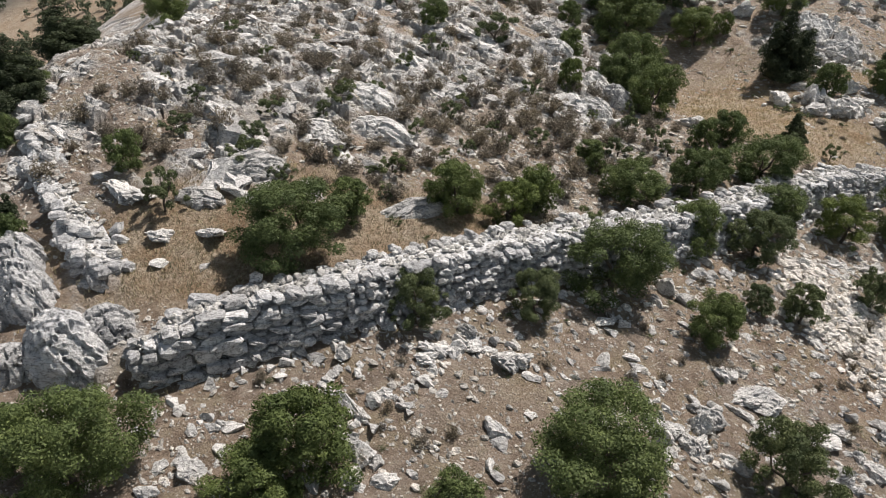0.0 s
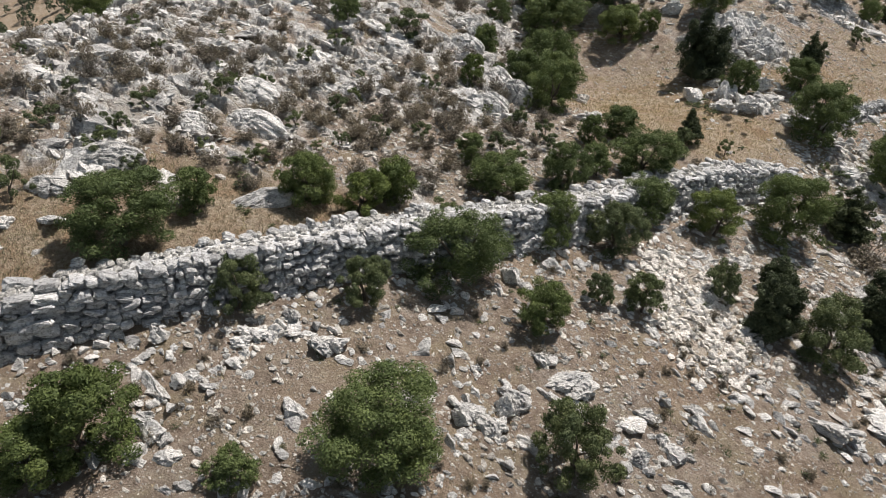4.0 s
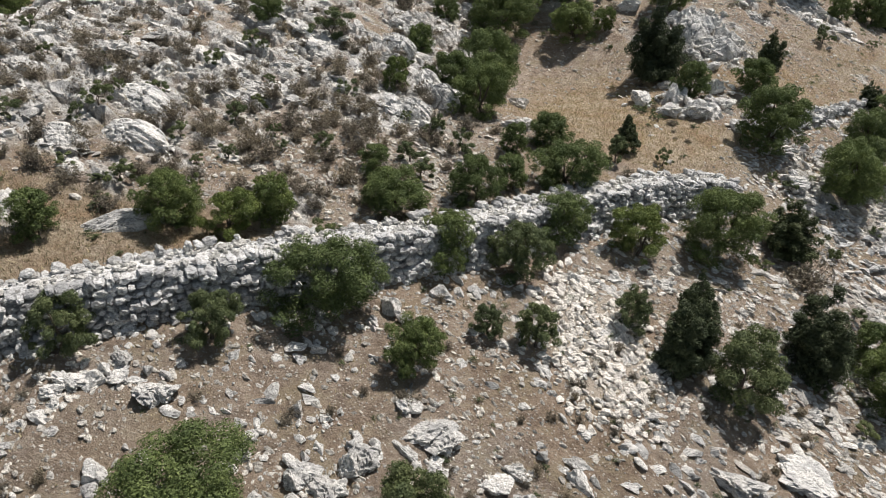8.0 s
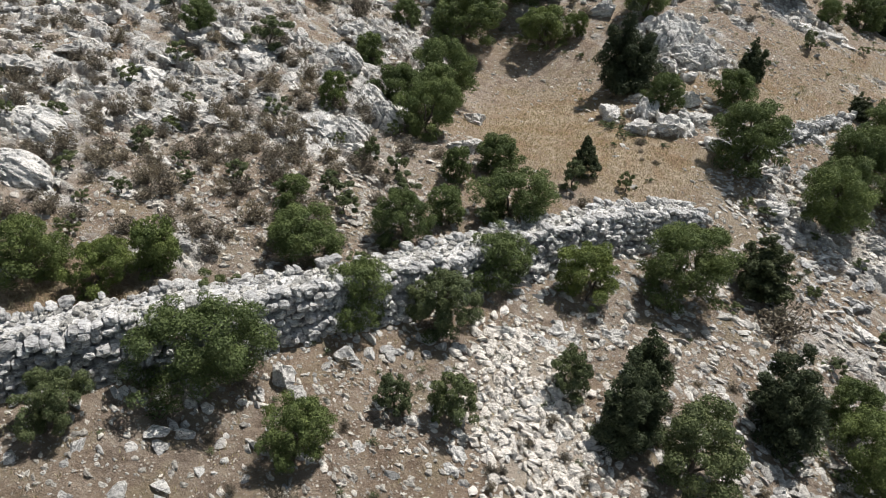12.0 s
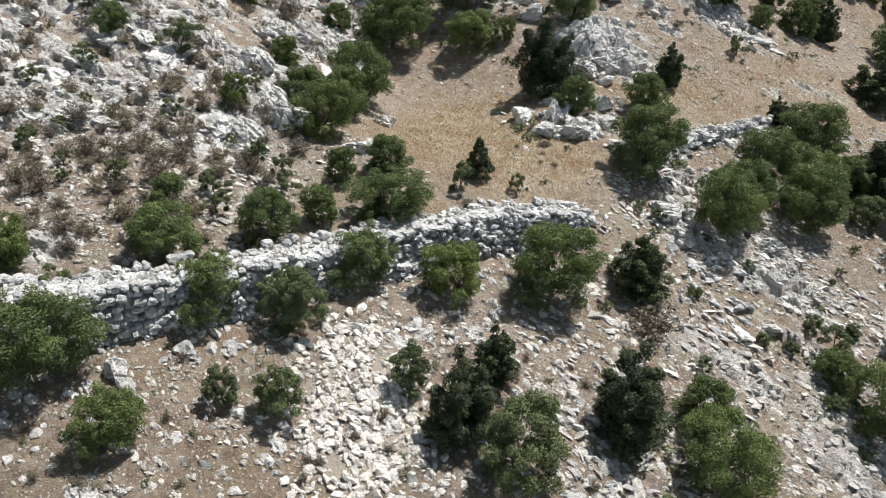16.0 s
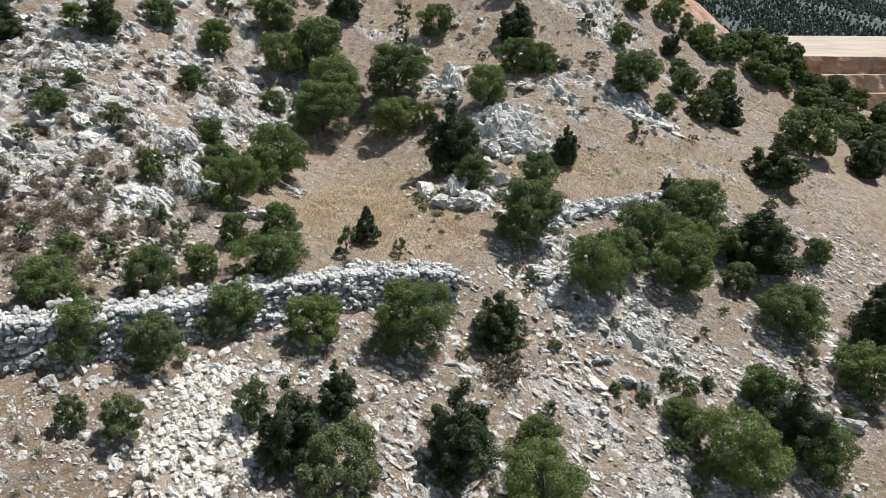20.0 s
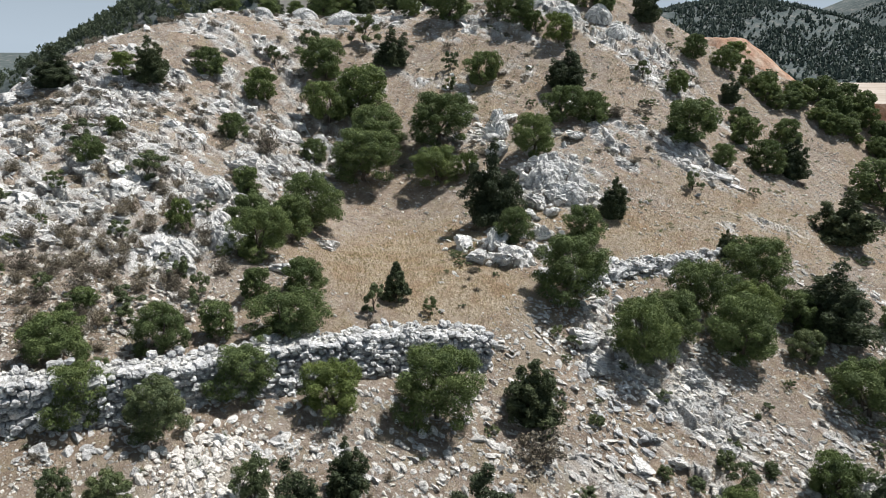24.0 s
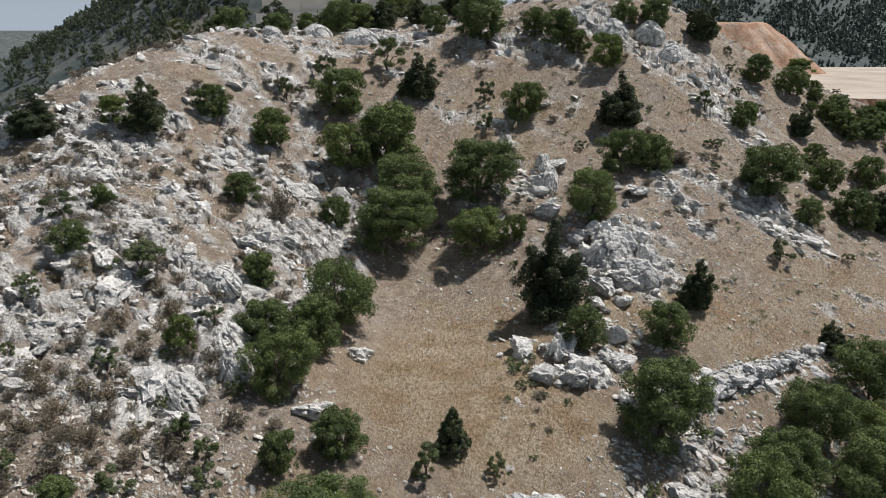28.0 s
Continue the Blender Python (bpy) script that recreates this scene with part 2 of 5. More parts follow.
def limestone_colour(tree, coords, warm=0.0, clean=0.0):
    """Weathered karst limestone: pale grey with dark lichen stains, cracks and some rust."""
    grain = ramp(tree, noise_fac(tree, 6.5, 13, 0.78, coords), [(0.33 - clean, (0.12, 0.12, 0.12)), (0.39 - clean, (0.48, 0.48, 0.475)), (0.445 - clean, (0.80, 0.795, 0.78)), (0.60, (0.90, 0.89, 0.87))])
    stain = scaled(tree, noise_fac(tree, 1.1, 6, 0.65, coords), 0.40 - clean, 0.52 - clean)
    col = mix(tree, stain, (0.73, 0.745, 0.765), (0.985, 0.99, 0.99))
    col = mix(tree, 1.0, grain, col, "MULTIPLY")
    streak = node(tree, "ShaderNodeMapping")
    streak.inputs["Rotation"].default_value = (0.35, 0.2, 0.64)
    streak.inputs["Scale"].default_value = (1.2, 6.0, 5.0)
    tree.links.new(coords, streak.inputs["Vector"])
    cracks = noise_fac(tree, 1.6, 5, 0.62, streak.outputs[0], 0.6)
    ridge = node(tree, "ShaderNodeMath")
    ridge.operation = "SUBTRACT"
    tree.links.new(cracks, ridge.inputs[0])
    ridge.inputs[1].default_value = 0.5
    size = node(tree, "ShaderNodeMath")
    size.operation = "ABSOLUTE"
    tree.links.new(ridge.outputs[0], size.inputs[0])
    col = mix(tree, scaled(tree, size.outputs[0], 0.004, 0.022, 0.8, 0.0), col, (0.09, 0.088, 0.085))
    rust = scaled(tree, noise_fac(tree, 0.5, 4, 0.6, coords), 0.60 - warm, 0.77 - warm, 0.0, 0.24)
    return mix(tree, rust, col, (0.46, 0.37, 0.28))


def rock_material(name, tint=(1, 1, 1), warm=0.0, lift=1.0, clean=0.0, low=0.80):
    m, t, b = material(name, 0.92, 0.2)
    p = place_of(t)
    col = limestone_colour(t, p, warm, clean)
    rnd = t.nodes.new("ShaderNodeNewGeometry").outputs["Random Per Island"]
    info = t.nodes.new("ShaderNodeObjectInfo").outputs["Random"]
    add = t.nodes.new("ShaderNodeMath")
    add.operation = "ADD"
    t.links.new(rnd, add.inputs[0]), t.links.new(info, add.inputs[1])
    fr = t.nodes.new("ShaderNodeMath")
    fr.operation = "FRACT"
    t.links.new(add.outputs[0], fr.inputs[0])
    vary = ramp(t, fr.outputs[0], [(0.0, tuple(low * lift * k for k in tint)), (0.5, tuple((0.35 + 0.63 * low + 0.12) * lift * k for k in tint)), (1.0, tuple(1.12 * lift * k for k in tint))])
    t.links.new(mix(t, 1.0, col, vary, "MULTIPLY"), b.inputs["Base Color"])
    relief(t, b, noise_fac(t, 5.0, 12, 0.76, p), 0.16, 1.0)
    return m


ROCK = rock_material("weathered limestone", lift=1.06, clean=-0.01)
WALLSTONE = rock_material("grey wall stone", (0.96, 0.975, 1.0), -0.08, 1.10, -0.03, 0.74)
PALE = rock_material("fresh broken limestone", (1.03, 1.0, 0.965), 0.02, 1.1, 0.15, 0.8)
SMALL = rock_material("loose stones", (1.02, 0.99, 0.945), 0.03, 1.0, 0.02, 0.6)
RUBBLE = rock_material("rubble of the wall tops", (1.0, 1.0, 0.985), -0.05, 1.0, 0.02, 0.62)
SCREE = rock_material("grey scree", (1.0, 0.99, 0.975), 0.0, 1.05, 0.01, 0.6)


def ground_material():
    m, t, b = material("stony soil", 0.96, 0.12)
    p = place_of(t)

    def attr(name):
        n = t.nodes.new("ShaderNodeAttribute")
        n.attribute_name = name
        return n.outputs["Fac"]

    soil = ramp(t, noise_fac(t, 1.6, 12, 0.76, p), [(0.32, (0.135, 0.107, 0.086)), (0.5, (0.355, 0.297, 0.248)), (0.68, (0.58, 0.515, 0.45))])
    blot = scaled(t, noise_fac(t, 0.22, 4, 0.6, p), 0.4, 0.65)
    soil = mix(t, blot, soil, mix(t, 1.0, soil, (0.98, 0.90, 0.81), "MULTIPLY"))
    chips = node(t, "ShaderNodeTexVoronoi", Scale=7.0, Randomness=1.0)
    t.links.new(p, chips.inputs["Vector"])
    chip = scaled(t, chips.outputs["Distance"], 0.30, 0.16)
    gate = scaled(t, noise_fac(t, 2.2, 5, 0.65, p), 0.38, 0.52)
    g = t.nodes.new("ShaderNodeMath")
    g.operation = "MULTIPLY"
    t.links.new(chip, g.inputs[0]), t.links.new(gate, g.inputs[1])
    growth = scaled(t, noise_fac(t, 0.8, 8, 0.72, p), 0.50, 0.62, 0.0, 0.55)
    soil = mix(t, growth, soil, mix(t, noise_fac(t, 9.0, 6, 0.7, p), (0.13, 0.115, 0.065), (0.44, 0.38, 0.24)))
    soil = mix(t, g.outputs[0], soil, (0.66, 0.625, 0.57))
    grit = node(t, "ShaderNodeTexVoronoi", Scale=22.0, Randomness=1.0)
    t.links.new(p, grit.inputs["Vector"])
    gritty = scaled(t, grit.outputs["Distance"], 0.34, 0.16, 0.0, 0.75)
    soil = mix(t, gritty, soil, (0.54, 0.50, 0.445))
    straw = ramp(t, noise_fac(t, 6.0, 8, 0.72, p), [(0.32, (0.21, 0.165, 0.12)), (0.5, (0.455, 0.38, 0.285)), (0.68, (0.66, 0.575, 0.46))])
    straw = mix(t, scaled(t, noise_fac(t, 0.5, 7, 0.7, p), 0.42, 0.58), straw, mix(t, 1.0, straw, (0.76, 0.67, 0.59), "MULTIPLY"))
    col = mix(t, attr("grass"), soil, straw)
    col = mix(t, attr("trail"), col, mix(t, scaled(t, noise_fac(t, 3.0, 8, 0.7, p), 0.35, 0.65), (0.33, 0.275, 0.21), (0.47, 0.41, 0.33)))
    col = mix(t, attr("rock"), col, limestone_colour(t, p))
    # distant woods floor; air haze is put into these paler, bluer tones
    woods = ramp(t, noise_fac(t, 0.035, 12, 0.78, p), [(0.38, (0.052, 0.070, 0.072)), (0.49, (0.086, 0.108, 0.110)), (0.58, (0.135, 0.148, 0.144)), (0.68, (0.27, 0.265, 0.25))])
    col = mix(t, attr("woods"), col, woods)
    col = mix(t, attr("pale"), col, (0.72, 0.66, 0.58))
    t.links.new(col, b.inputs["Base Color"])
    lumps = node(t, "ShaderNodeMath")
    lumps.operation = "ADD"
    t.links.new(noise_fac(t, 6.0, 12, 0.8, p), lumps.inputs[0])
    t.links.new(scaled(t, g.outputs[0], 0.0, 1.0, 0.0, 0.22), lumps.inputs[1])
    relief(t, b, lumps.outputs[0], 0.26, 1.0)
    return m


GROUND = ground_material()


def leaf_material(name, dark, light, dry=0.0):
    m, t, b = material(name, 0.62, 0.25)
    rnd = t.nodes.new("ShaderNodeNewGeometry").outputs["Random Per Island"]
    info = t.nodes.new("ShaderNodeObjectInfo").outputs["Random"]
    leaf = ramp(t, rnd, [(0.0, dark), (0.6, tuple((a + c) / 2 for a, c in zip(dark, light))), (1.0, light)])
    tone = ramp(t, info, [(0.0, (0.80, 0.84, 0.84)), (0.5, (0.97, 1.0, 0.97)), (1.0, (1.12, 1.12, 0.98))])
    col = mix(t, 1.0, leaf, tone, "MULTIPLY")
    clump = scaled(t, noise_fac(t, 1.4, 3, 0.6, place_of(t)), 0.35, 0.65)
    col = mix(t, clump, mix(t, 1.0, col, (0.78, 0.82, 0.8), "MULTIPLY"), mix(t, 1.0, col, (1.15, 1.12, 1.0), "MULTIPLY"))
    t.links.new(col, b.inputs["Base Color"])
    thin = t.nodes.new("ShaderNodeBsdfTranslucent")
    t.links.new(col, thin.inputs["Color"])
    both = node(t, "ShaderNodeMixShader", Fac=0.28)
    t.links.new(b.outputs[0], both.inputs[1]), t.links.new(thin.outputs[0], both.inputs[2])
    t.links.new(both.outputs[0], t.nodes["Material Output"].inputs["Surface"])
    return m


OAK_LEAF = leaf_material("evergreen oak leaves", (0.088, 0.118, 0.048), (0.205, 0.26, 0.11))
LIME_LEAF = leaf_material("yellow-green leaves", (0.092, 0.125, 0.042), (0.21, 0.26, 0.098))
OLIVE_LEAF = leaf_material("grey-green leaves", (0.085, 0.11, 0.055), (0.195, 0.23, 0.13))
JUNIPER_LEAF = leaf_material("juniper sprays", (0.046, 0.062, 0.036), (0.11, 0.135, 0.08))
BROWN_LEAF = leaf_material("withered brown leaves", (0.15, 0.128, 0.11), (0.31, 0.27, 0.235))
GRASS_BLADE = leaf_material("dry grass blades", (0.365, 0.305, 0.215), (0.63, 0.55, 0.425))
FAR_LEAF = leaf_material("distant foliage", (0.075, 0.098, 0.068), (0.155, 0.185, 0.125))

# far crowns, lightened and blued in base colour to stand for distance haze
HAZY_PINE_LEAF = leaf_material("pine crowns with haze tint", (0.072, 0.098, 0.092), (0.145, 0.18, 0.165))


def bark_material(name, a, b_):
    m, t, b = material(name, 0.95, 0.1)
    p = place_of(t)
    t.links.new(ramp(t, noise_fac(t, 14.0, 6, 0.65, p), [(0.3, a), (0.7, b_)]), b.inputs["Base Color"])
    relief(t, b, noise_fac(t, 22.0, 6, 0.6, p), 0.03)
    return m


BARK = bark_material("rough grey bark", (0.06, 0.05, 0.04), (0.19, 0.165, 0.14))
TWIG = bark_material("dry grey twigs", (0.16, 0.135, 0.115), (0.34, 0.30, 0.265))


def quarry_material():
    m, t, b = material("cut quarry stone", 0.9, 0.2)
    p = place_of(t)
    col = ramp(t, noise_fac(t, 0.16, 7, 0.66, p), [(0.3, (0.33, 0.18, 0.12)), (0.45, (0.47, 0.31, 0.225)), (0.6, (0.55, 0.43, 0.345)), (0.75, (0.62, 0.55, 0.48))])
    t.links.new(mix(t, scaled(t, noise_fac(t, 1.1, 6, 0.6, p), 0.35, 0.7), mix(t, 1.0, col, (0.78, 0.74, 0.70), "MULTIPLY"), col), b.inputs["Base Color"])
    relief(t, b, noise_fac(t, 0.9, 8, 0.7, p), 0.5)
    return m


QUARRY = quarry_material()


def dust_material():
    m, t, b = material("trodden quarry dust", 0.95, 0.1)
    t.links.new(ramp(t, noise_fac(t, 0.06, 8, 0.65, place_of(t)), [(0.3, (0.34, 0.29, 0.24)), (0.7, (0.52, 0.475, 0.425))]), b.inputs["Base Color"])
    return m


DUST = dust_material()


def marble_material():
    m, t, b = material("sawn pale marble", 0.7, 0.3)
    p = place_of(t)
    rnd = t.nodes.new("ShaderNodeObjectInfo").outputs["Random"]
    col = ramp(t, noise_fac(t, 0.25, 6, 0.6, p), [(0.3, (0.72, 0.68, 0.62)), (0.7, (0.88, 0.86, 0.83))])
    t.links.new(mix(t, 1.0, col, ramp(t, rnd, [(0.0, (0.8, 0.78, 0.75)), (1.0, (1.05, 1.05, 1.05))]), "MULTIPLY"), b.inputs["Base Color"])
    return m


MARBLE = marble_material()

# ---- mesh helpers ----
def mesh_of(name, verts, tris, mat, smooth=False):
    """A mesh from arrays of places and of faces with three or four corners each."""
    verts, tris = np.asarray(verts, np.float32), np.asarray(tris, np.int32)
    me = bpy.data.meshes.new(name)
    k = tris.shape[1]
    me.vertices.add(len(verts)), me.loops.add(tris.size), me.polygons.add(len(tris))
    me.vertices.foreach_set("co", verts.ravel())
    me.loops.foreach_set("vertex_index", tris.ravel())
    me.polygons.foreach_set("loop_start", np.arange(0, tris.size, k, dtype=np.int32))
    me.polygons.foreach_set("use_smooth", np.full(len(tris), smooth))
    me.update(calc_edges=True)
    me.materials.append(mat)
    return me


def part(name, me, parent, label="", m=None):
    ob = new(name, me)
    ob.parent = parent
    if m is not None:
        ob.matrix_basis = m
    return tagged(ob, label) if label else ob


def joined(shapes, rows):
    """Many copies of base shapes as one array mesh: rows of (shape, 3 x 3 turn and scale, place)."""
    vs, fs, n = [], [], 0
    for k in range(len(shapes)):
        mine = [row for row in rows if row[0] == k]
        if mine:
            v, f = shapes[k]
            turns, at = np.array([row[1] for row in mine]), np.array([row[2] for row in mine])
            vs.append((np.einsum("nij,vj->nvi", turns, v) + at[:, None]).reshape(-1, 3))
            fs.append((f[None] + (n + len(v) * np.arange(len(mine)))[:, None, None]).reshape(-1, f.shape[1]))
            n += len(v) * len(mine)
    return np.vstack(vs), np.vstack(fs)


def turned(rz, rx=0.0, ry=0.0, size=(1, 1, 1)):
    a, b, c, d, e, g = math.cos(rx), math.sin(rx), math.cos(ry), math.sin(ry), math.cos(rz), math.sin(rz)
    m = ((c * e, b * d * e - a * g, a * d * e + b * g), (c * g, b * d * g + a * e, a * d * g - b * e), (-d, b * c, a * c))
    return np.array(m) * np.asarray(size, float)


def ball(level):
    bm = bmesh.new()
    bmesh.ops.create_icosphere(bm, subdivisions=level, radius=1)
    v = np.array([p.co[:] for p in bm.verts])
    f = np.array([[p.index for p in q.verts] for q in bm.faces])
    bm.free()
    return v, f


BALLS = {k: ball(k) for k in (1, 2, 3, 4, 5)}


def rock_shape(seed, level=2, cuts=13, rough=0.05, depth=(0.30, 0.72)):
    """A broken rock: a ball cut flat by random planes and roughened."""
    r = np.random.RandomState(seed)
    v, f = BALLS[level]
    v = v.copy()
    for _ in range(cuts):
        n = r.normal(size=3)
        n /= np.linalg.norm(n)
        d = r.uniform(*depth)
        over = np.maximum(v @ n - d, 0)
        v -= over[:, None] * n
    v *= 1 + rough * r.uniform(-1, 1, (len(v), 1))
    return v, f


def block_shape(seed):
    """A roughly squared building stone with worn edges, half a metre-unit each way from the middle."""
    r = np.random.RandomState(seed)
    grid = [(i, j, k) for i in (-1, 0, 1) for j in (-1, 0, 1) for k in (-1, 0, 1) if (i, j, k) != (0, 0, 0)]
    at = {g: n for n, g in enumerate(grid)}
    faces = []
    for axis in range(3):
        for side in (-1, 1):
            for a in (-1, 0):
                for b in (-1, 0):
                    quad = []
                    for da, db in ((0, 0), (1, 0), (1, 1), (0, 1)):
                        g = [0, 0, 0]
                        g[axis], g[(axis + 1) % 3], g[(axis + 2) % 3] = side, a + da, b + db
                        quad.append(at[tuple(g)])
                    faces.append(quad if side > 0 else quad[::-1])
    v = np.array(grid, float)
    worn = np.abs(v).sum(axis=1)
    v *= np.where(worn == 3, 0.72, np.where(worn == 2, 0.92, 1.04))[:, None]
    v += r.uniform(-0.13, 0.13, v.shape)
    return v * 0.5, np.array(faces)


ROCKS = [rock_shape(100 + k) for k in range(14)]
ROCKS_FINE = [rock_shape(300 + k, 3, 11, 0.07) for k in range(8)]
def grit_shape(seed):
    """A small angular stone."""
    v = np.array([(1, 0, 0), (-1, 0, 0), (0, 1, 0), (0, -1, 0), (0, 0, 1), (0, 0, -1)], float)
    f = [[a, b, c] if (a < 1) == ((b < 3) == (c < 5)) else [a, c, b] for a in (0, 1) for b in (2, 3) for c in (4, 5)]
    return v + np.random.RandomState(seed).uniform(-0.35, 0.35, v.shape), np.array(f)



GRIT = [grit_shape(250 + k) for k in range(8)]
PEBBLES = [rock_shape(200 + k, 1, 7, 0.14) for k in range(10)]
BLOCKS = [block_shape(400 + k) for k in range(12)]

# ---- ground ----
def stretch(a, b, dense, far_a, far_b, grow=1.13, half=0):
    """Grid lines: even from a to b, half as close on to half, then ever wider out to the far ends."""
    mid = list(np.arange(a, b, dense)) + list(np.arange(b, half, 2 * dense))
    for end, side in ((far_a, -1), (far_b, 1)):
        gap, p = dense if side < 0 else mid[-1] - mid[-2], mid[0] if side < 0 else mid[-1]
        while (p > end) if side < 0 else (p < end):
            gap *= grow
            p += side * gap
            mid.insert(0, p) if side < 0 else mid.append(p)
    return np.array(mid)


gx, gy = stretch(-20, 46, 0.15, -4300, 4300, 1.13, 60), stretch(11, 66, 0.14, -900, 4600, 1.12, 97)
X, Y = np.meshgrid(gx, gy)
Z = ground_z(X, Y)
nx, ny = len(gx), len(gy)
idx = np.arange(nx * ny).reshape(ny, nx)
quads = np.stack([idx[:-1, :-1], idx[:-1, 1:], idx[1:, 1:], idx[1:, :-1]], -1).reshape(-1, 4)
ground = new("ground", mesh_of("ground", np.stack([X, Y, Z], -1).reshape(-1, 3), quads, GROUND, True))
tagged(ground, "stony brown hillside with dry grass and bare limestone outcrops", "ground", kind="structure")
R_OUT = np.maximum.reduce([-32 - X, X - 66, -6 - Y, Y - 112, np.zeros_like(X)])
BARE = np.clip(1.6 * rockiness(X, Y) * beds(X, Y)[1] * ease(60, 5, R_OUT), 0, 1)
ground.data.polygons.foreach_set("use_smooth", (BARE[:-1, :-1] < 0.25).ravel())
cover = {"rock": BARE, "grass": np.maximum(grassiness(X, Y), 0.7 * ease(5, 25, R_OUT)),
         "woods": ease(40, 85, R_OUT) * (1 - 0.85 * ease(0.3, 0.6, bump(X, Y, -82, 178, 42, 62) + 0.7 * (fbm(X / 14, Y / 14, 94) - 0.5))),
         "pale": np.clip(bump(X, Y, 640, 2050, 60, 40) + bump(X, Y, 250, 2900, 90, 60) + bump(X, Y, 1150, 2350, 80, 50) + 0.6 * ease(0.35, 0.75, bump(X, Y, 16.3, 24.3, 2.3, 3.6) + 0.5 * (fbm(X / 0.9, Y / 0.9, 79) - 0.5)), 0, 1)}
TRAILS = ([27.0, 27.9, 28.0, 27.4, 29.5, 34.0], [36.0, 38.5, 41.0, 43.4, 46.8, 50.8]), ([34.0, 40.0, 45.5, 50.0, 58.0], [51.5, 56.0, 60.6, 65.0, 70.5])
trail = np.zeros_like(X)
for tx, ty in TRAILS:
    for ax, ay, bx, by in zip(tx, ty, tx[1:], ty[1:]):
        u = np.clip(((X - ax) * (bx - ax) + (Y - ay) * (by - ay)) / ((bx - ax) ** 2 + (by - ay) ** 2), 0, 1)
        away = np.hypot(X - ax - u * (bx - ax), Y - ay - u * (by - ay))
        trail = np.maximum(trail, ease(0.55, 0.15, away + 0.5 * (fbm(X / 1.2, Y / 1.2, 51) - 0.5)))
cover["trail"] = np.maximum(0.85 * trail, 0.75 * ease(0.3, 0.7, bump(X, Y, 28.0, 40.2, 1.5, 3.6)))
for key, value in cover.items():
    ground.data.attributes.new(key, "FLOAT", "POINT").data.foreach_set("value", value.astype(np.float32).ravel())


def surface(x, y):
    """Height of the finished ground at arrays of places."""
    x, y = np.asarray(x, float), np.asarray(y, float)
    i, j = np.clip(np.searchsorted(gx, x) - 1, 0, nx - 2), np.clip(np.searchsorted(gy, y) - 1, 0, ny - 2)
    u, v = (x - gx[i]) / (gx[i + 1] - gx[i]), (y - gy[j]) / (gy[j + 1] - gy[j])
    return (Z[j, i] * (1 - u) + Z[j, i + 1] * u) * (1 - v) + (Z[j + 1, i] * (1 - u) + Z[j + 1, i + 1] * u) * v


def gz(x, y):
    return float(surface(x, y))


# ---- walls of dry stone ----
def line_point(xs, ys, s):
    """Place and direction at the length s along a plan line."""
    p = np.stack([xs, ys], -1).astype(float)
    seg = np.hypot(*np.diff(p, axis=0).T)
    at = np.concatenate([[0], np.cumsum(seg)])
    k = int(np.clip(np.searchsorted(at, s) - 1, 0, len(seg) - 1))
    d = (p[k + 1] - p[k]) / seg[k]
    return p[k] + d * (s - at[k]), d, at[-1]


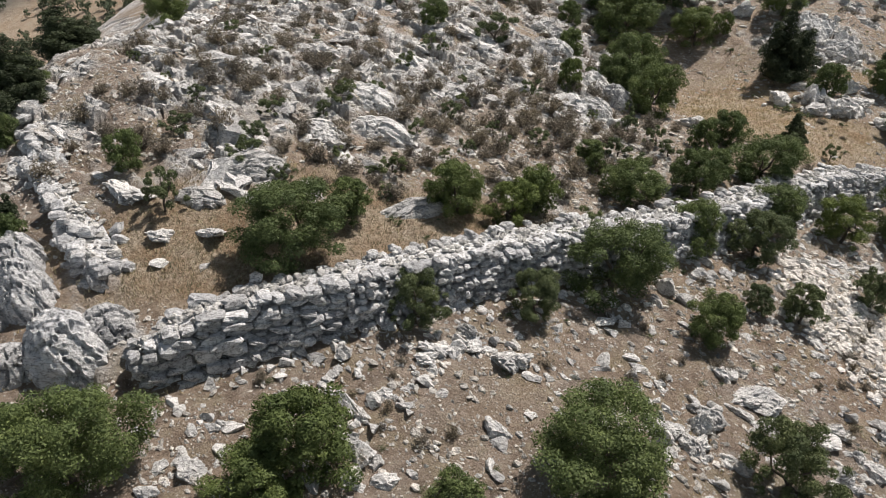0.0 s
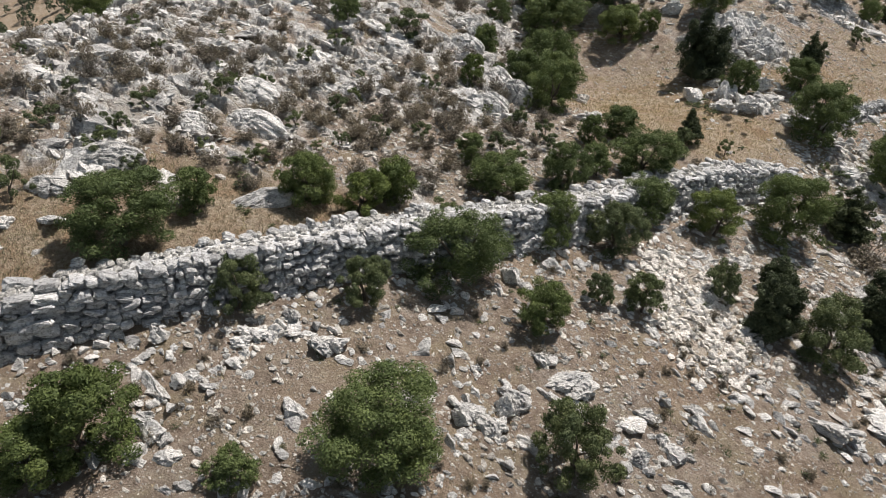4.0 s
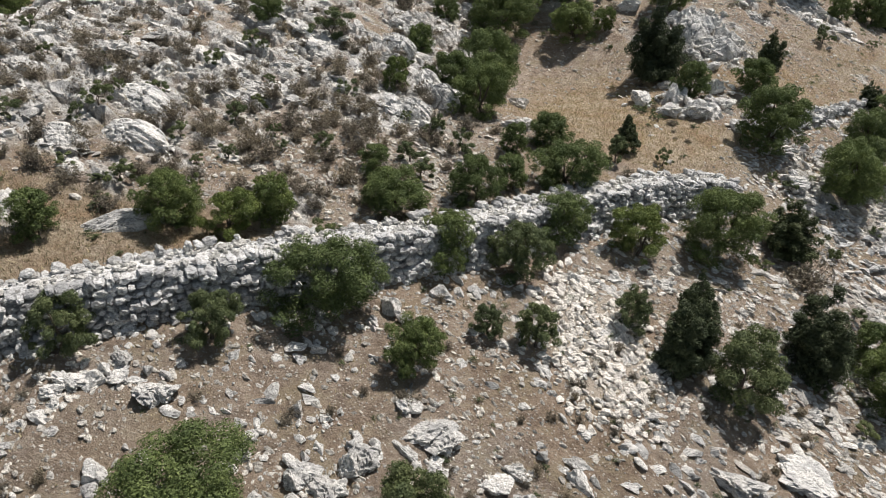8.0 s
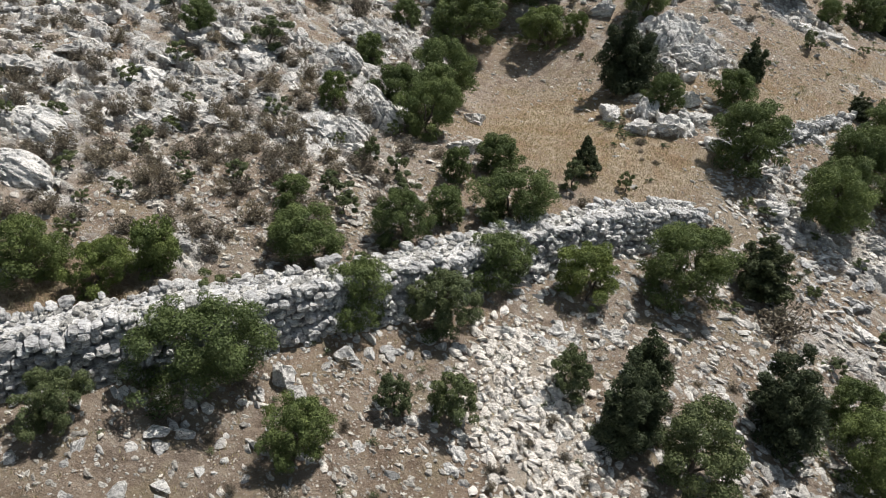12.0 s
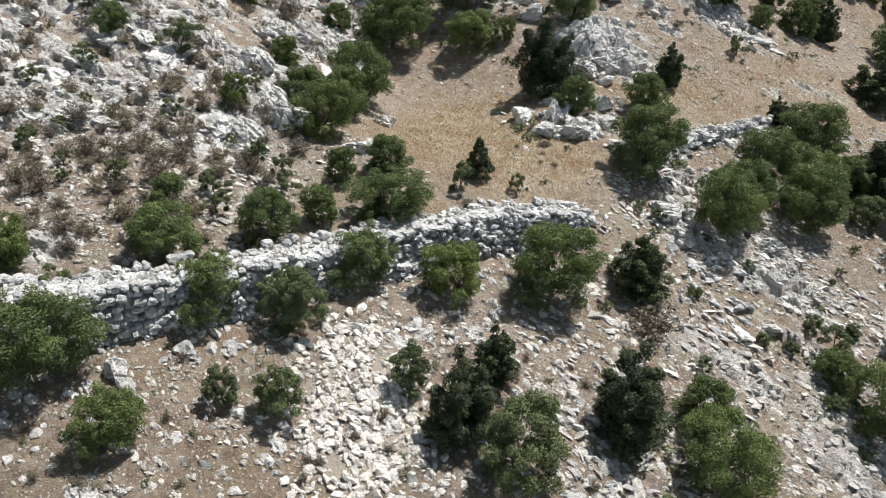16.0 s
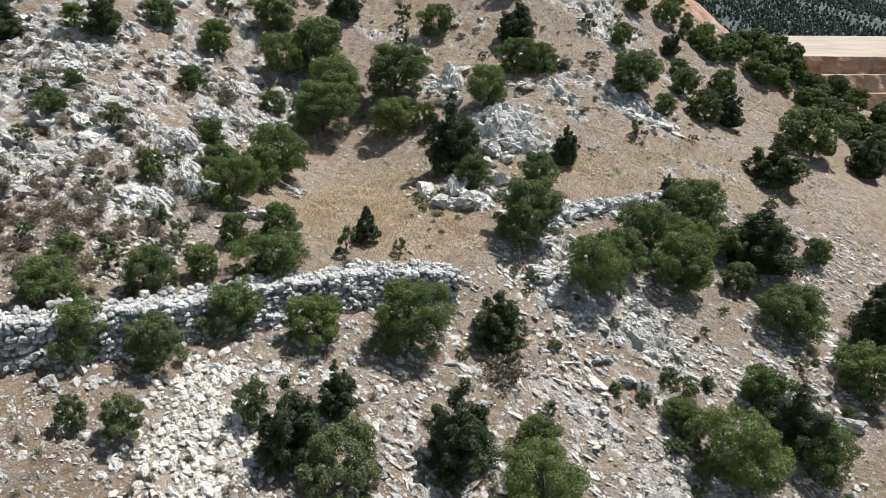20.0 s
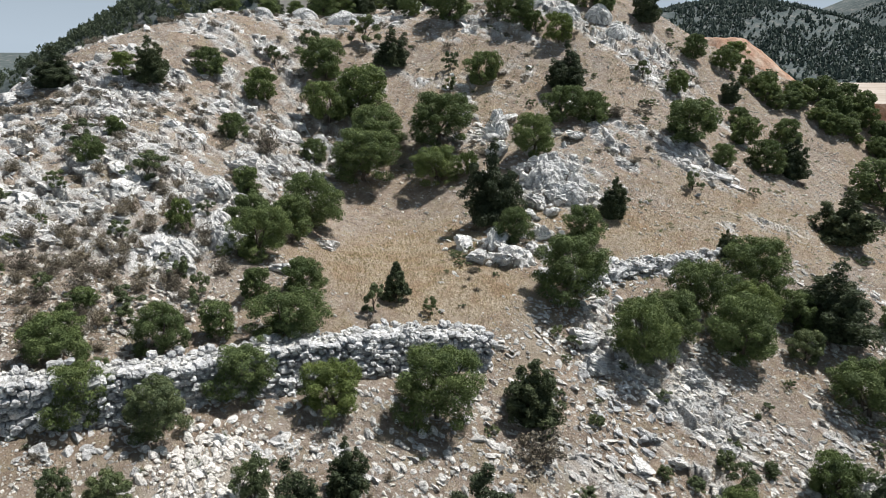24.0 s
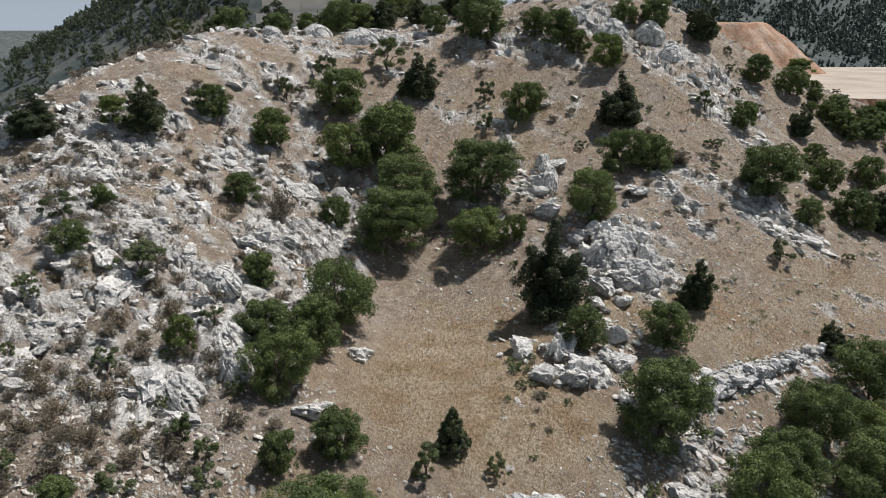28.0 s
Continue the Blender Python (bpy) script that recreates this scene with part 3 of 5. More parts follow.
def stone_wall(name, label, xs, ys, tops, width, course, stone, single, tumble=0.05, seed=1, batter=0.22, fill=22, taper=1.0):
    """A wall of rough stones in courses on a core, with a rubble top; the front looks to the right of the line's way."""
    r = np.random.RandomState(seed)
    wall = tagged(new(name), label, "stone wall")
    length = line_point(xs, ys, 0)[2]
    along = np.cumsum(np.hypot(np.diff(xs, prepend=xs[0]), np.diff(ys, prepend=ys[0])))
    top_at = lambda s: float(np.interp(s, along, tops))
    wide_at = lambda s: width * float(np.interp(s, [0, 7], [taper, 1.0]))
    # core
    core_v, steps = [], np.linspace(0.45, length - 0.4, max(8, int(length / 1.2)))
    for s in steps:
        p, d, _ = line_point(xs, ys, s)
        n = np.array([d[1], -d[0]])
        hz, bz = top_at(s) - 0.16, gz(*(p + n * 0.5)) - 0.5
        for off, z in ((0.06 + batter * (hz - bz) * 0.5, bz), (-0.16, hz), (-wide_at(s) + 0.18, hz), (-wide_at(s) + 0.05, bz)):
            core_v.append((*(p + n * off), z))
    m = len(steps)
    faces = [[4 * i + a, 4 * i + 4 + a, 4 * i + 4 + b, 4 * i + b] for i in range(m - 1) for a, b in ((0, 1), (1, 2), (2, 3), (3, 0))]
    faces += [[0, 1, 2, 3], [4 * m - 1, 4 * m - 2, 4 * m - 3, 4 * m - 4]]
    part("core", mesh_of("core", core_v, faces, WALLSTONE), wall)
    meshes = [mesh_of("stone", v, f, WALLSTONE) for v, f in BLOCKS]
    rest, made = [], 0
    for side in (1, -1):
        for k in range(18):
            s = r.uniform(0, 0.3)
            while s < length:
                p, d, _ = line_point(xs, ys, s)
                n, off0 = np.array([d[1], -d[0]]), 0.0 if side > 0 else -wide_at(s)
                big = stone * (2.0 if s < 2.6 else 1.4 if s < 6 else 1.0)
                wide, high = r.uniform(0.55, 1.45) * big, course * r.uniform(0.75, 1.35) * (1.5 if s < 2.6 and k % 2 else 1.0)
                base = gz(*(p + n * (off0 + 0.45 * side))) - 0.12
                z = base + (k + 0.5) * course + r.uniform(-0.09, 0.09)
                top = top_at(s)
                s += wide * 0.93
                if z > top + 0.04 or (side < 0 and z > top - 0.2 and r.uniform() < 0.6):
                    continue
                lean = batter * (top - z) if side > 0 else 0
                at = p + n * (off0 + lean + r.normal(0, 0.07 + tumble * 0.4)) + d * wide * 0.46
                size = (wide * 0.98, r.uniform(0.42, 0.62), high * 1.0)
                rot = Euler((r.normal(0, 0.09 + tumble), r.normal(0, 0.13 + tumble), math.atan2(d[1], d[0]) + r.normal(0, 0.08 + tumble)))
                if side > 0 and made < single:
                    part("stone", meshes[r.randint(len(meshes))], wall, m=Matrix.LocRotScale((*at, z), rot, size))
                    made += 1
                else:
                    rest.append((r.randint(len(BLOCKS)), np.array(rot.to_matrix()) @ np.diag(size), np.array((*at, z))))
    for s, way in ((0.0, -1), (length, 1)):              # stones across both ends
        p, d, _ = line_point(xs, ys, s)
        n = np.array([d[1], -d[0]])
        for k in range(14):
            for off in np.arange(-wide_at(s), 0.2, stone * 1.1):
                at = p + n * (off + r.normal(0, 0.06)) + d * way * (0.02 + r.normal(0, 0.07))
                z = gz(*at) - 0.1 + (k + 0.5) * course * 1.2
                if z < top_at(s) + 0.02:
                    size = (stone * r.uniform(0.8, 1.5), stone * r.uniform(1.0, 1.5), course * r.uniform(0.95, 1.4))
                    rot = Euler((r.normal(0, 0.12), r.normal(0, 0.12), r.uniform(0, 3)))
                    rest.append((r.randint(len(BLOCKS)), np.array(rot.to_matrix()) @ np.diag(size), np.array((*at, z))))
    if rest:
        tagged(part("stones", mesh_of("stones", *joined(BLOCKS, rest), WALLSTONE), wall), kind="stuff")
    rows = []
    for _ in range(int(length * width * fill)):
        s = r.uniform(0, length)
        p, d, _ = line_point(xs, ys, s)
        at = p + np.array([d[1], -d[0]]) * r.uniform(-wide_at(s) + 0.05, 0.05)
        q = 0.06 + 0.2 * r.uniform() ** 2
        rows.append((r.randint(len(PEBBLES)), turned(r.uniform(0, 6), r.normal(0, 0.3), 0, (q, q * r.uniform(0.6, 1), q * 0.6)), np.array((*at, top_at(s) - 0.13 + r.uniform(0, 0.07)))))
    tagged(part("rubble_top", mesh_of("rubble_top", *joined(PEBBLES, rows), RUBBLE), wall, "loose grey rubble on the wall top"), kind="stuff")
    return wall


stone_wall("ruined_wall", "long ruined dry-stone wall of weathered grey limestone blocks", WALL_X, WALL_Y,
           [2.7, 3.5, 3.75, 3.65, 3.5, 3.3, 2.9, 2.4, 2.1, 1.7, 1.05], 1.5, 0.225, 0.34, 300, seed=3, batter=0.13, taper=0.5)
stone_wall("side_wall", "tumbled dry-stone wall along the edge of the terrace", [-19.0, -17.5, -15.3, -13.2, -11.4], [32.8, 28.9, 25.4, 22.7, 20.2],
           [6.75, 5.85, 5.0, 4.35, 3.75], 1.25, 0.32, 0.46, 110, tumble=0.3, seed=5)
stone_wall("upper_wall", "low collapsed stone wall half hidden by oaks", [30.5, 34, 38, 42.5], [44.6, 47.6, 50.9, 54.6],
           [1.7, 1.75, 1.5, 1.2], 1.3, 0.3, 0.46, 90, tumble=0.12, seed=7)

# ---- boulders and outcrops ----
def fissured(seed, level=4):
    """A karst rock: cut flat all round, and split by cracks along its beds."""
    r = np.random.RandomState(seed)
    v, f = rock_shape(seed, level, 20, 0.0, (0.42, 0.88))
    for _ in range(5):
        n = r.normal(size=3) * np.array([1.0, 1.0, 0.6])
        n /= np.linalg.norm(n)
        u = v @ n * r.uniform(1.2, 2.2) + 0.5 * vnoise(v[:, 0] * 3 + 7, v[:, 1] * 3 + v[:, 2] * 2, seed) + r.uniform()
        crack = np.clip(1 - np.abs(u - np.floor(u) - 0.5) / 0.075, 0, 1)
        v = v * (1 - 0.24 * crack[:, None])
    lumps = fbm(v[:, 0] * 2.2 + 3, v[:, 1] * 2.2 + v[:, 2] * 1.9, seed + 1) - 0.5
    pits = fbm(v[:, 0] * 7 + 3, v[:, 1] * 7 + v[:, 2] * 5, seed + 2, 2) - 0.5
    v = v * (1 + 0.34 * lumps + 0.16 * pits)[:, None]
    return v, f


BOULDER_MESHES = [mesh_of("boulder", v, f, ROCK) for v, f in [rock_shape(500 + k, 3, 14, 0.05) for k in range(6)]]
OUTCROP_MESHES = [mesh_of("boulder", v, f, ROCK) for v, f in [fissured(520 + k) for k in range(8)]]
pick = random.Random(4)


def boulder(x, y, w, h):
    """One large limestone rock, sunk a little into the ground."""
    where = "on the rocky slope" if y > 30 and x < 14 else "on the dry hillside" if y > 40 else "on the stony ground below the wall" if y < np.interp(x, WALL_X, WALL_Y) else "on the grassy terrace"
    size = "large" if w > 1.4 else "small" if w < 0.6 else "weathered"
    ob = new("boulder", pick.choice(OUTCROP_MESHES if w > 0.8 else BOULDER_MESHES))
    turn = Euler((pick.gauss(0, 0.15), pick.gauss(0, 0.15), pick.gauss(-0.6, 0.5)))
    ob.matrix_basis = Matrix.LocRotScale((x, y, gz(x, y) + 0.10 * h), turn, (w * 0.62, w * 0.5, h * 0.55))
    return tagged(ob, f"{size} grey limestone boulder {where}", "boulder", "boulders")


boulder(-6.5, 14.0, 0.87, 0.44)
boulder(-6.9, 14.3, 0.74, 0.44)
boulder(-6.0, 14.7, 0.60, 0.34)
boulder(-5.8, 15.4, 0.77, 0.35)
boulder(-2.6, 15.8, 0.41, 0.53)
boulder(12.0, 16.1, 1.00, 0.63)
boulder(7.4, 16.4, 1.00, 0.75)
boulder(7.7, 16.5, 0.91, 0.57)
boulder(6.5, 16.5, 1.00, 0.87)
boulder(-1.1, 16.6, 0.49, 0.44)
boulder(-2.0, 16.6, 0.56, 0.72)
boulder(6.7, 16.9, 0.92, 0.69)
boulder(7.9, 17.2, 1.03, 1.03)
boulder(-3.5, 17.4, 0.44, 0.33)
boulder(12.1, 17.5, 1.12, 0.48)
boulder(8.4, 17.6, 1.11, 0.83)
boulder(2.7, 18.2, 0.46, 0.32)
boulder(2.8, 18.2, 0.51, 0.34)
boulder(-0.5, 18.3, 0.95, 0.48)
boulder(-3.1, 18.3, 0.87, 0.78)
boulder(-0.3, 18.8, 1.06, 0.53)
boulder(10.0, 18.8, 1.64, 0.55)
boulder(1.9, 18.8, 1.07, 0.75)
boulder(2.3, 18.8, 0.98, 0.64)
boulder(10.5, 18.9, 1.84, 0.63)
boulder(6.2, 19.0, 0.67, 0.63)
boulder(1.0, 19.3, 0.83, 0.50)
boulder(19.8, 19.4, 1.79, 0.81)
boulder(9.6, 19.5, 0.69, 0.52)
boulder(0.8, 19.9, 0.93, 0.83)
boulder(22.8, 20.4, 2.44, 0.85)
boulder(3.9, 20.6, 0.46, 0.35)
boulder(4.0, 20.7, 0.50, 0.32)
boulder(-7.9, 20.8, 0.63, 0.25)
boulder(-9.3, 20.9, 0.75, 0.31)
boulder(-10.9, 21.1, 0.60, 0.28)
boulder(5.6, 21.5, 0.80, 0.33)
boulder(-11.6, 21.6, 0.54, 0.43)
boulder(-9.7, 22.1, 1.20, 0.61)
boulder(-8.1, 22.5, 1.56, 0.53)
boulder(9.2, 23.5, 0.79, 0.89)
boulder(8.6, 24.0, 1.20, 1.05)
boulder(-11.7, 24.4, 1.86, 0.77)
boulder(32.7, 33.9, 1.20, 0.42)
boulder(34.3, 34.7, 1.16, 0.52)
boulder(47.0, 35.5, 1.52, 0.91)
boulder(6.1, 35.7, 1.06, 0.64)
boulder(33.3, 35.8, 1.19, 0.54)
boulder(37.5, 36.6, 1.22, 0.69)
boulder(45.4, 37.4, 1.26, 0.47)
boulder(9.6, 38.7, 2.08, 1.21)
boulder(31.2, 39.0, 1.58, 0.95)
boulder(6.8, 40.0, 1.93, 0.90)
boulder(-7.1, 40.2, 2.18, 1.40)
boulder(36.4, 40.3, 1.97, 0.99)
boulder(14.6, 40.7, 1.95, 1.10)
boulder(30.7, 40.7, 1.96, 1.23)
boulder(26.3, 46.1, 2.12, 0.80)
boulder(26.3, 46.1, 1.94, 1.04)
boulder(25.5, 46.8, 1.42, 0.85)
boulder(15.2, 47.0, 1.75, 1.09)
boulder(28.4, 48.2, 1.84, 1.10)
boulder(28.7, 50.0, 1.82, 1.37)
boulder(25.7, 50.7, 1.26, 0.60)
boulder(25.7, 50.9, 1.26, 0.71)
boulder(7.8, 52.4, 1.98, 1.48)
boulder(6.6, 53.9, 1.86, 1.24)
boulder(28.2, 54.7, 2.02, 1.52)
boulder(29.7, 55.2, 2.21, 1.23)
boulder(31.1, 55.8, 2.05, 1.28)
boulder(30.0, 56.0, 2.05, 1.30)
boulder(29.6, 58.9, 1.67, 1.13)
boulder(28.7, 59.6, 2.41, 1.53)
boulder(27.6, 59.8, 1.23, 1.17)
boulder(25.4, 62.9, 1.98, 1.48)
boulder(31.9, 64.7, 2.01, 0.90)
boulder(25.6, 66.8, 1.94, 1.90)
boulder(26.3, 69.2, 1.75, 1.31)

boulder(-11.6, 21.5, 0.58, 0.54)

# fissured outcrops under the corner of the walls
def outcrop(x, y, w, d, h, turn, seed, label, mat=WALLSTONE):
    """A rounded mass of limestone, split by steep fissures into columns and knobs."""
    v, f = BALLS[5]
    v = v.copy()
    up = v[:, 2]
    bend = fbm(v[:, 0] * 2 + 5, v[:, 1] * 2 + v[:, 2], seed) - 0.5
    h1, f1, e1 = cells(v[:, 0] * 1.7 + 1.2 * bend + 9, v[:, 1] * 1.7 + 0.5 * up + 1.2 * bend + 5, seed + 1)
    h2, f2, e2 = cells(v[:, 0] * 3.4 + bend + 20, v[:, 1] * 3.4 + v[:, 2] * 2.1 + 20, seed + 5)
    fine = fbm(v[:, 0] * 9 + 5, v[:, 1] * 9 + v[:, 2] * 8, seed + 9) - 0.5
    grow = 1 + 0.12 * (h1 - 0.5) + 0.05 * (h2 - 0.5) - 0.20 * ease(0.11, 0.01, e1) - 0.03 * ease(0.14, 0.01, e2) + 0.22 * bend + 0.07 * fine
    v = v * grow[:, None]
    v[:, :2] *= (1.0 - 0.18 * np.clip(up, -1, 1))[:, None]
    ob = new("outcrop", mesh_of("outcrop", v, f, mat))
    ob.matrix_basis = Matrix.LocRotScale((x, y, gz(x, y) - 0.1), Euler((0.08, -0.05, turn)), (w / 2, d / 2, h))
    return tagged(ob, label, "rock outcrop")


outcrop(-11.2, 17.7, 2.9, 2.4, 1.5, -0.5, 61, "massive fissured limestone outcrop at the end of the long wall")
outcrop(-10.2, 18.3, 1.9, 1.7, 0.95, 0.5, 62, "rounded pale limestone knob beside the wall end")
outcrop(-12.6, 17.3, 1.7, 1.5, 1.0, 0.3, 63, "broken dark limestone outcrop below the wall corner")
outcrop(-13.4, 20.0, 2.4, 1.8, 1.55, -0.7, 64, "dark fissured limestone cliff under the side wall")
outcrop(-14.5, 21.6, 2.2, 1.8, 1.3, -0.7, 65, "dark fissured limestone cliff under the side wall")
outcrop(-14.6, 19.2, 1.8, 1.7, 1.1, -0.4, 66, "grey limestone knob at the foot of the cliff")

for k, (x, y, w, d, h, turn) in enumerate(((-1.2, 25.6, 3.2, 1.2, 0.55, 0.45), (-7.6, 26.2, 3.2, 1.9, 0.75, 0.1), (-9.1, 24.4, 2.1, 1.3, 0.5, -0.3), (-6.7, 24.8, 1.7, 1.0, 0.45, 0.6),
                                           (-5.5, 30.6, 2.9, 2.0, 0.85, -0.5), (-3.2, 31.8, 3.4, 2.2, 0.9, -0.4), (-4.1, 35.4, 3.6, 2.4, 0.95, -0.6), (8.6, 40.4, 2.9, 2.0, 1.0, -0.9),
                                           (9.3, 44.4, 3.6, 2.0, 1.2, -1.1), (10.4, 42.4, 2.4, 1.6, 1.1, -1.0), (7.4, 48.6, 2.8, 1.9, 0.9, -0.8), (0.4, 38.4, 2.6, 1.8, 0.7, -0.6),
                                           (29.2, 58.0, 3.4, 2.6, 1.5, 0.6), (30.6, 55.8, 3.0, 2.2, 1.2, -0.4), (25.6, 66.4, 1.5, 2.2, 1.3, 0.1), (25.3, 69.2, 1.4, 1.8, 1.1, 0.3),
                                           (32.0, 86.2, 3.6, 2.4, 1.5, 0.2), (35.6, 86.6, 3.2, 2.4, 1.4, -0.3), (37.4, 84.8, 2.6, 2.0, 1.1, 0.5), (28.6, 88.2, 3.0, 2.2, 1.3, 0.1),
                                           (7.4, 86.8, 4.0, 2.4, 1.5, 0.2), (2.4, 88.6, 3.4, 2.4, 1.3, -0.2), (10.8, 87.4, 3.0, 2.0, 1.1, 0.4), (-1.0, 84.0, 2.8, 2.0, 1.0, -0.3))):
    place = "on the grassy terrace" if y < 28 else "on the hilltop" if y > 80 else "above the dry grass field" if x > 20 else "among the brown shrubs of the slope"
    outcrop(x, y, w, d, h, turn, 70 + k, f"{'broad' if w > 2.8 else 'low'} fissured grey limestone outcrop {place}", ROCK)

# ---- loose rock
LEDGES = [fissured(560 + k, 3) for k in range(10)]


def scatter(name, label, count, box, keep, size, shapes, mat, flat=0.6, long=1.5, seed=1, lift=0.1, category="rocks", single=0, near=(10, 24), piece="rock"):
    """Many stones strewn where keep(x, y) is high: the ones nearest the middle of the walk as parts, the rest joined."""
    r = np.random.RandomState(seed)
    x0, y0, x1, y1 = box
    x, y = r.uniform(x0, x1, count), r.uniform(y0, y1, count)
    ok = r.uniform(0, 1, count) < keep(x, y)
    x, y = x[ok], y[ok]
    z = surface(x, y)
    rows = []
    for px, py, pz in zip(x, y, z):
        q = size[0] * (size[1] / size[0]) ** (r.uniform() ** 1.7)
        turn = turned(r.normal(-0.64, 0.5), r.normal(0, 0.25), r.normal(0.12, 0.25), (q * 0.5 * r.uniform(1, long), q * 0.5, q * 0.5 * r.uniform(flat * 0.6, flat * 1.3)))
        plain = PEBBLES if shapes is ROCKS and q < 0.42 else GRIT if shapes is PEBBLES and q < 0.17 else None
        rows.append((len(shapes) + r.randint(len(plain)) if plain else r.randint(len(shapes)), turn, np.array((px, py, pz + lift * q * 0.5)), q))
    shapes = shapes + (PEBBLES if shapes is ROCKS else GRIT if shapes is PEBBLES else [])
    if not single:
        return tagged(new(name, mesh_of(name, *joined(shapes, rows), mat)), label, category, kind="stuff")
    top = tagged(new(name), label, category)
    rows.sort(key=lambda w: math.hypot(w[2][0] - near[0], w[2][1] - near[1]) / (w[3] + 0.1))
    meshes = [mesh_of(piece, v, f, mat) for v, f in shapes]
    for k, turn, at, q in rows[:single]:
        part(piece, meshes[k], top, m=Matrix.Translation(at) @ Matrix(turn.tolist()).to_4x4())
    tagged(part("loose_rest", mesh_of(name, *joined(shapes, rows[single:]), mat), top), kind="stuff")
    return top


def stony(x, y):
    """Where loose stones lie: in patches, on bare soil, seldom in the grass."""
    patch = 0.3 + 0.7 * ease(0.42, 0.62, fbm(x / 2.8, y / 2.8, 61))
    return np.clip(patch * (1 - 1.1 * ease(0.1, 0.5, grassiness(x, y))), 0, 1)


on_rock = lambda x, y: 0.75 * rockiness(x, y)
scatter("bedrock", "large weathered limestone ledges of the rocky slope", 700, (-20, 23, 15, 64), on_rock, (0.7, 2.4), LEDGES, ROCK, 0.6, 1.9, 8, -0.1, single=260, near=(0, 32), piece="ledge")
scatter("slope_outcrop", "pale limestone slabs breaking out of the slope", 9000, (-20, 23, 15, 64), lambda x, y: 0.72 * rockiness(x, y), (0.12, 0.75), ROCKS, ROCK, 0.6, 2.2, 1, 0.05, single=300, near=(2, 32))
scatter("crest_outcrop", "weathered limestone rocks on the hilltop", 9000, (-18, 62, 50, 112), on_rock, (0.2, 1.4), ROCKS, ROCK, 0.6, 2.0, 2, 0.15)
scatter("crag", "fissured grey limestone crag above the field", 900, (21, 44, 36, 70), lambda x, y: np.clip(bump(x, y, 30, 57, 2.6, 4.0) + bump(x, y, 25.5, 47.5, 2.4, 2.0) + 1.2 * bump(x, y, 25.4, 66.5, 0.9, 2.4), 0, 1), (0.4, 1.9), LEDGES, ROCK, 1.0, 1.5, 9, 0.3, single=120, near=(29, 56), piece="ledge")
scatter("east_scree", "grey rocks strewn over the eastern slope", 30000, (22, 20, 60, 74), lambda x, y: np.clip(rockiness(x, y) + 0.8 * ease(0.40, 0.58, fbm(x / 3.4, y / 3.4, 71)) * ease(60, 50, y), 0, 1) * (1 - grassiness(x, y)), (0.10, 0.62), ROCKS, SCREE, 0.6, 2.0, 3, 0.1, single=250, near=(28, 30))
scatter("fallen_stones", "limestone rocks fallen from the wall", 8000, (-14, 9, 24, 36), lambda x, y: (y < np.interp(x, WALL_X, WALL_Y) - 0.4) * np.clip(0.9 * ease(0.5, 0.64, fbm(x / 2.4, y / 2.4, 73)) + 0.08 + 0.7 * rockiness(x, y) + 0.8 * ease(3.2, 0.4, np.interp(x, WALL_X, WALL_Y) - y) * ease(18, 6, x), 0, 1), (0.11, 0.66), ROCKS, ROCK, 0.85, 1.8, 4, 0.06, single=300, near=(4, 19))
scatter("lower_ribs", "upright limestone ribs breaking out of the soil", 2600, (-9, 11, 27, 31), lambda x, y: (y < np.interp(x, WALL_X, WALL_Y) - 1.6) * ease(0.54, 0.64, fbm(x / 1.7, y / 1.7, 77)) * 0.55, (0.3, 0.95), LEDGES, ROCK, 0.9, 1.9, 12, -0.05, single=120, near=(5, 18), piece="rib")
scatter("flush_slabs", "pale flat limestone slabs lying flush in the soil", 2600, (17, 18, 44, 38), lambda x, y: (y < np.interp(x, WALL_X, WALL_Y) - 2) * ease(0.44, 0.58, fbm(x / 3.0, y / 3.0, 78)) * (bump(x, y, 24, 28, 5, 6) + 0.7 * bump(x, y, 34, 31, 7, 6)), (0.25, 0.8), ROCKS_FINE, SMALL, 0.22, 2.6, 15, 0.0, single=100, near=(24, 28), piece="slab")
scatter("rubble_heap", "heap of fresh white limestone rubble", 15000, (8, 16, 25, 32), lambda x, y: np.clip(1.7 * bump(x, y, 16.5, 23.7, 2.1, 3.3) + 0.7 * bump(x, y, 15.6, 27.2, 1.8, 1.5) - 0.25, 0, 1) * ease(0.22, 0.48, fbm(x / 1.3, y / 1.3, 76)), (0.14, 0.52), ROCKS, PALE, 0.8, 1.35, 5, 0.3, single=300, near=(16.5, 23.5))
scatter("wall_tumble", "tumbled grey blocks between the two walls", 2600, (25, 34, 46, 53), lambda x, y: np.clip(1.0 * bump(x, y, 31.3, 39.8, 1.5, 3.0) + 0.5 * bump(x, y, 28.5, 36.6, 1.6, 1.2) + 0.8 * ease(2.6, 0.6, np.abs(y + 1.5 - np.interp(x, [30.5, 42.5], [44.6, 54.6]))) * (x > 30.5) * (x < 43) + 0.7 * bump(x, y, 33.0, 36.5, 2.0, 3.0) - 0.15, 0, 1), (0.18, 0.8), ROCKS, WALLSTONE, 0.8, 1.6, 14, 0.3, single=160, near=(31, 39))
scatter("slope_chips", "broken limestone chips on the brushy slope", 9000, (-8, 26, 18, 44), lambda x, y: 0.75 * bump(x, y, 7, 33.5, 8, 5) * (0.4 + 0.6 * (vnoise(x / 1.6, y / 1.6, 74) > 0.4)), (0.09, 0.5), ROCKS, SMALL, 0.65, 1.8, 10, 0.2, single=150, near=(8, 31))
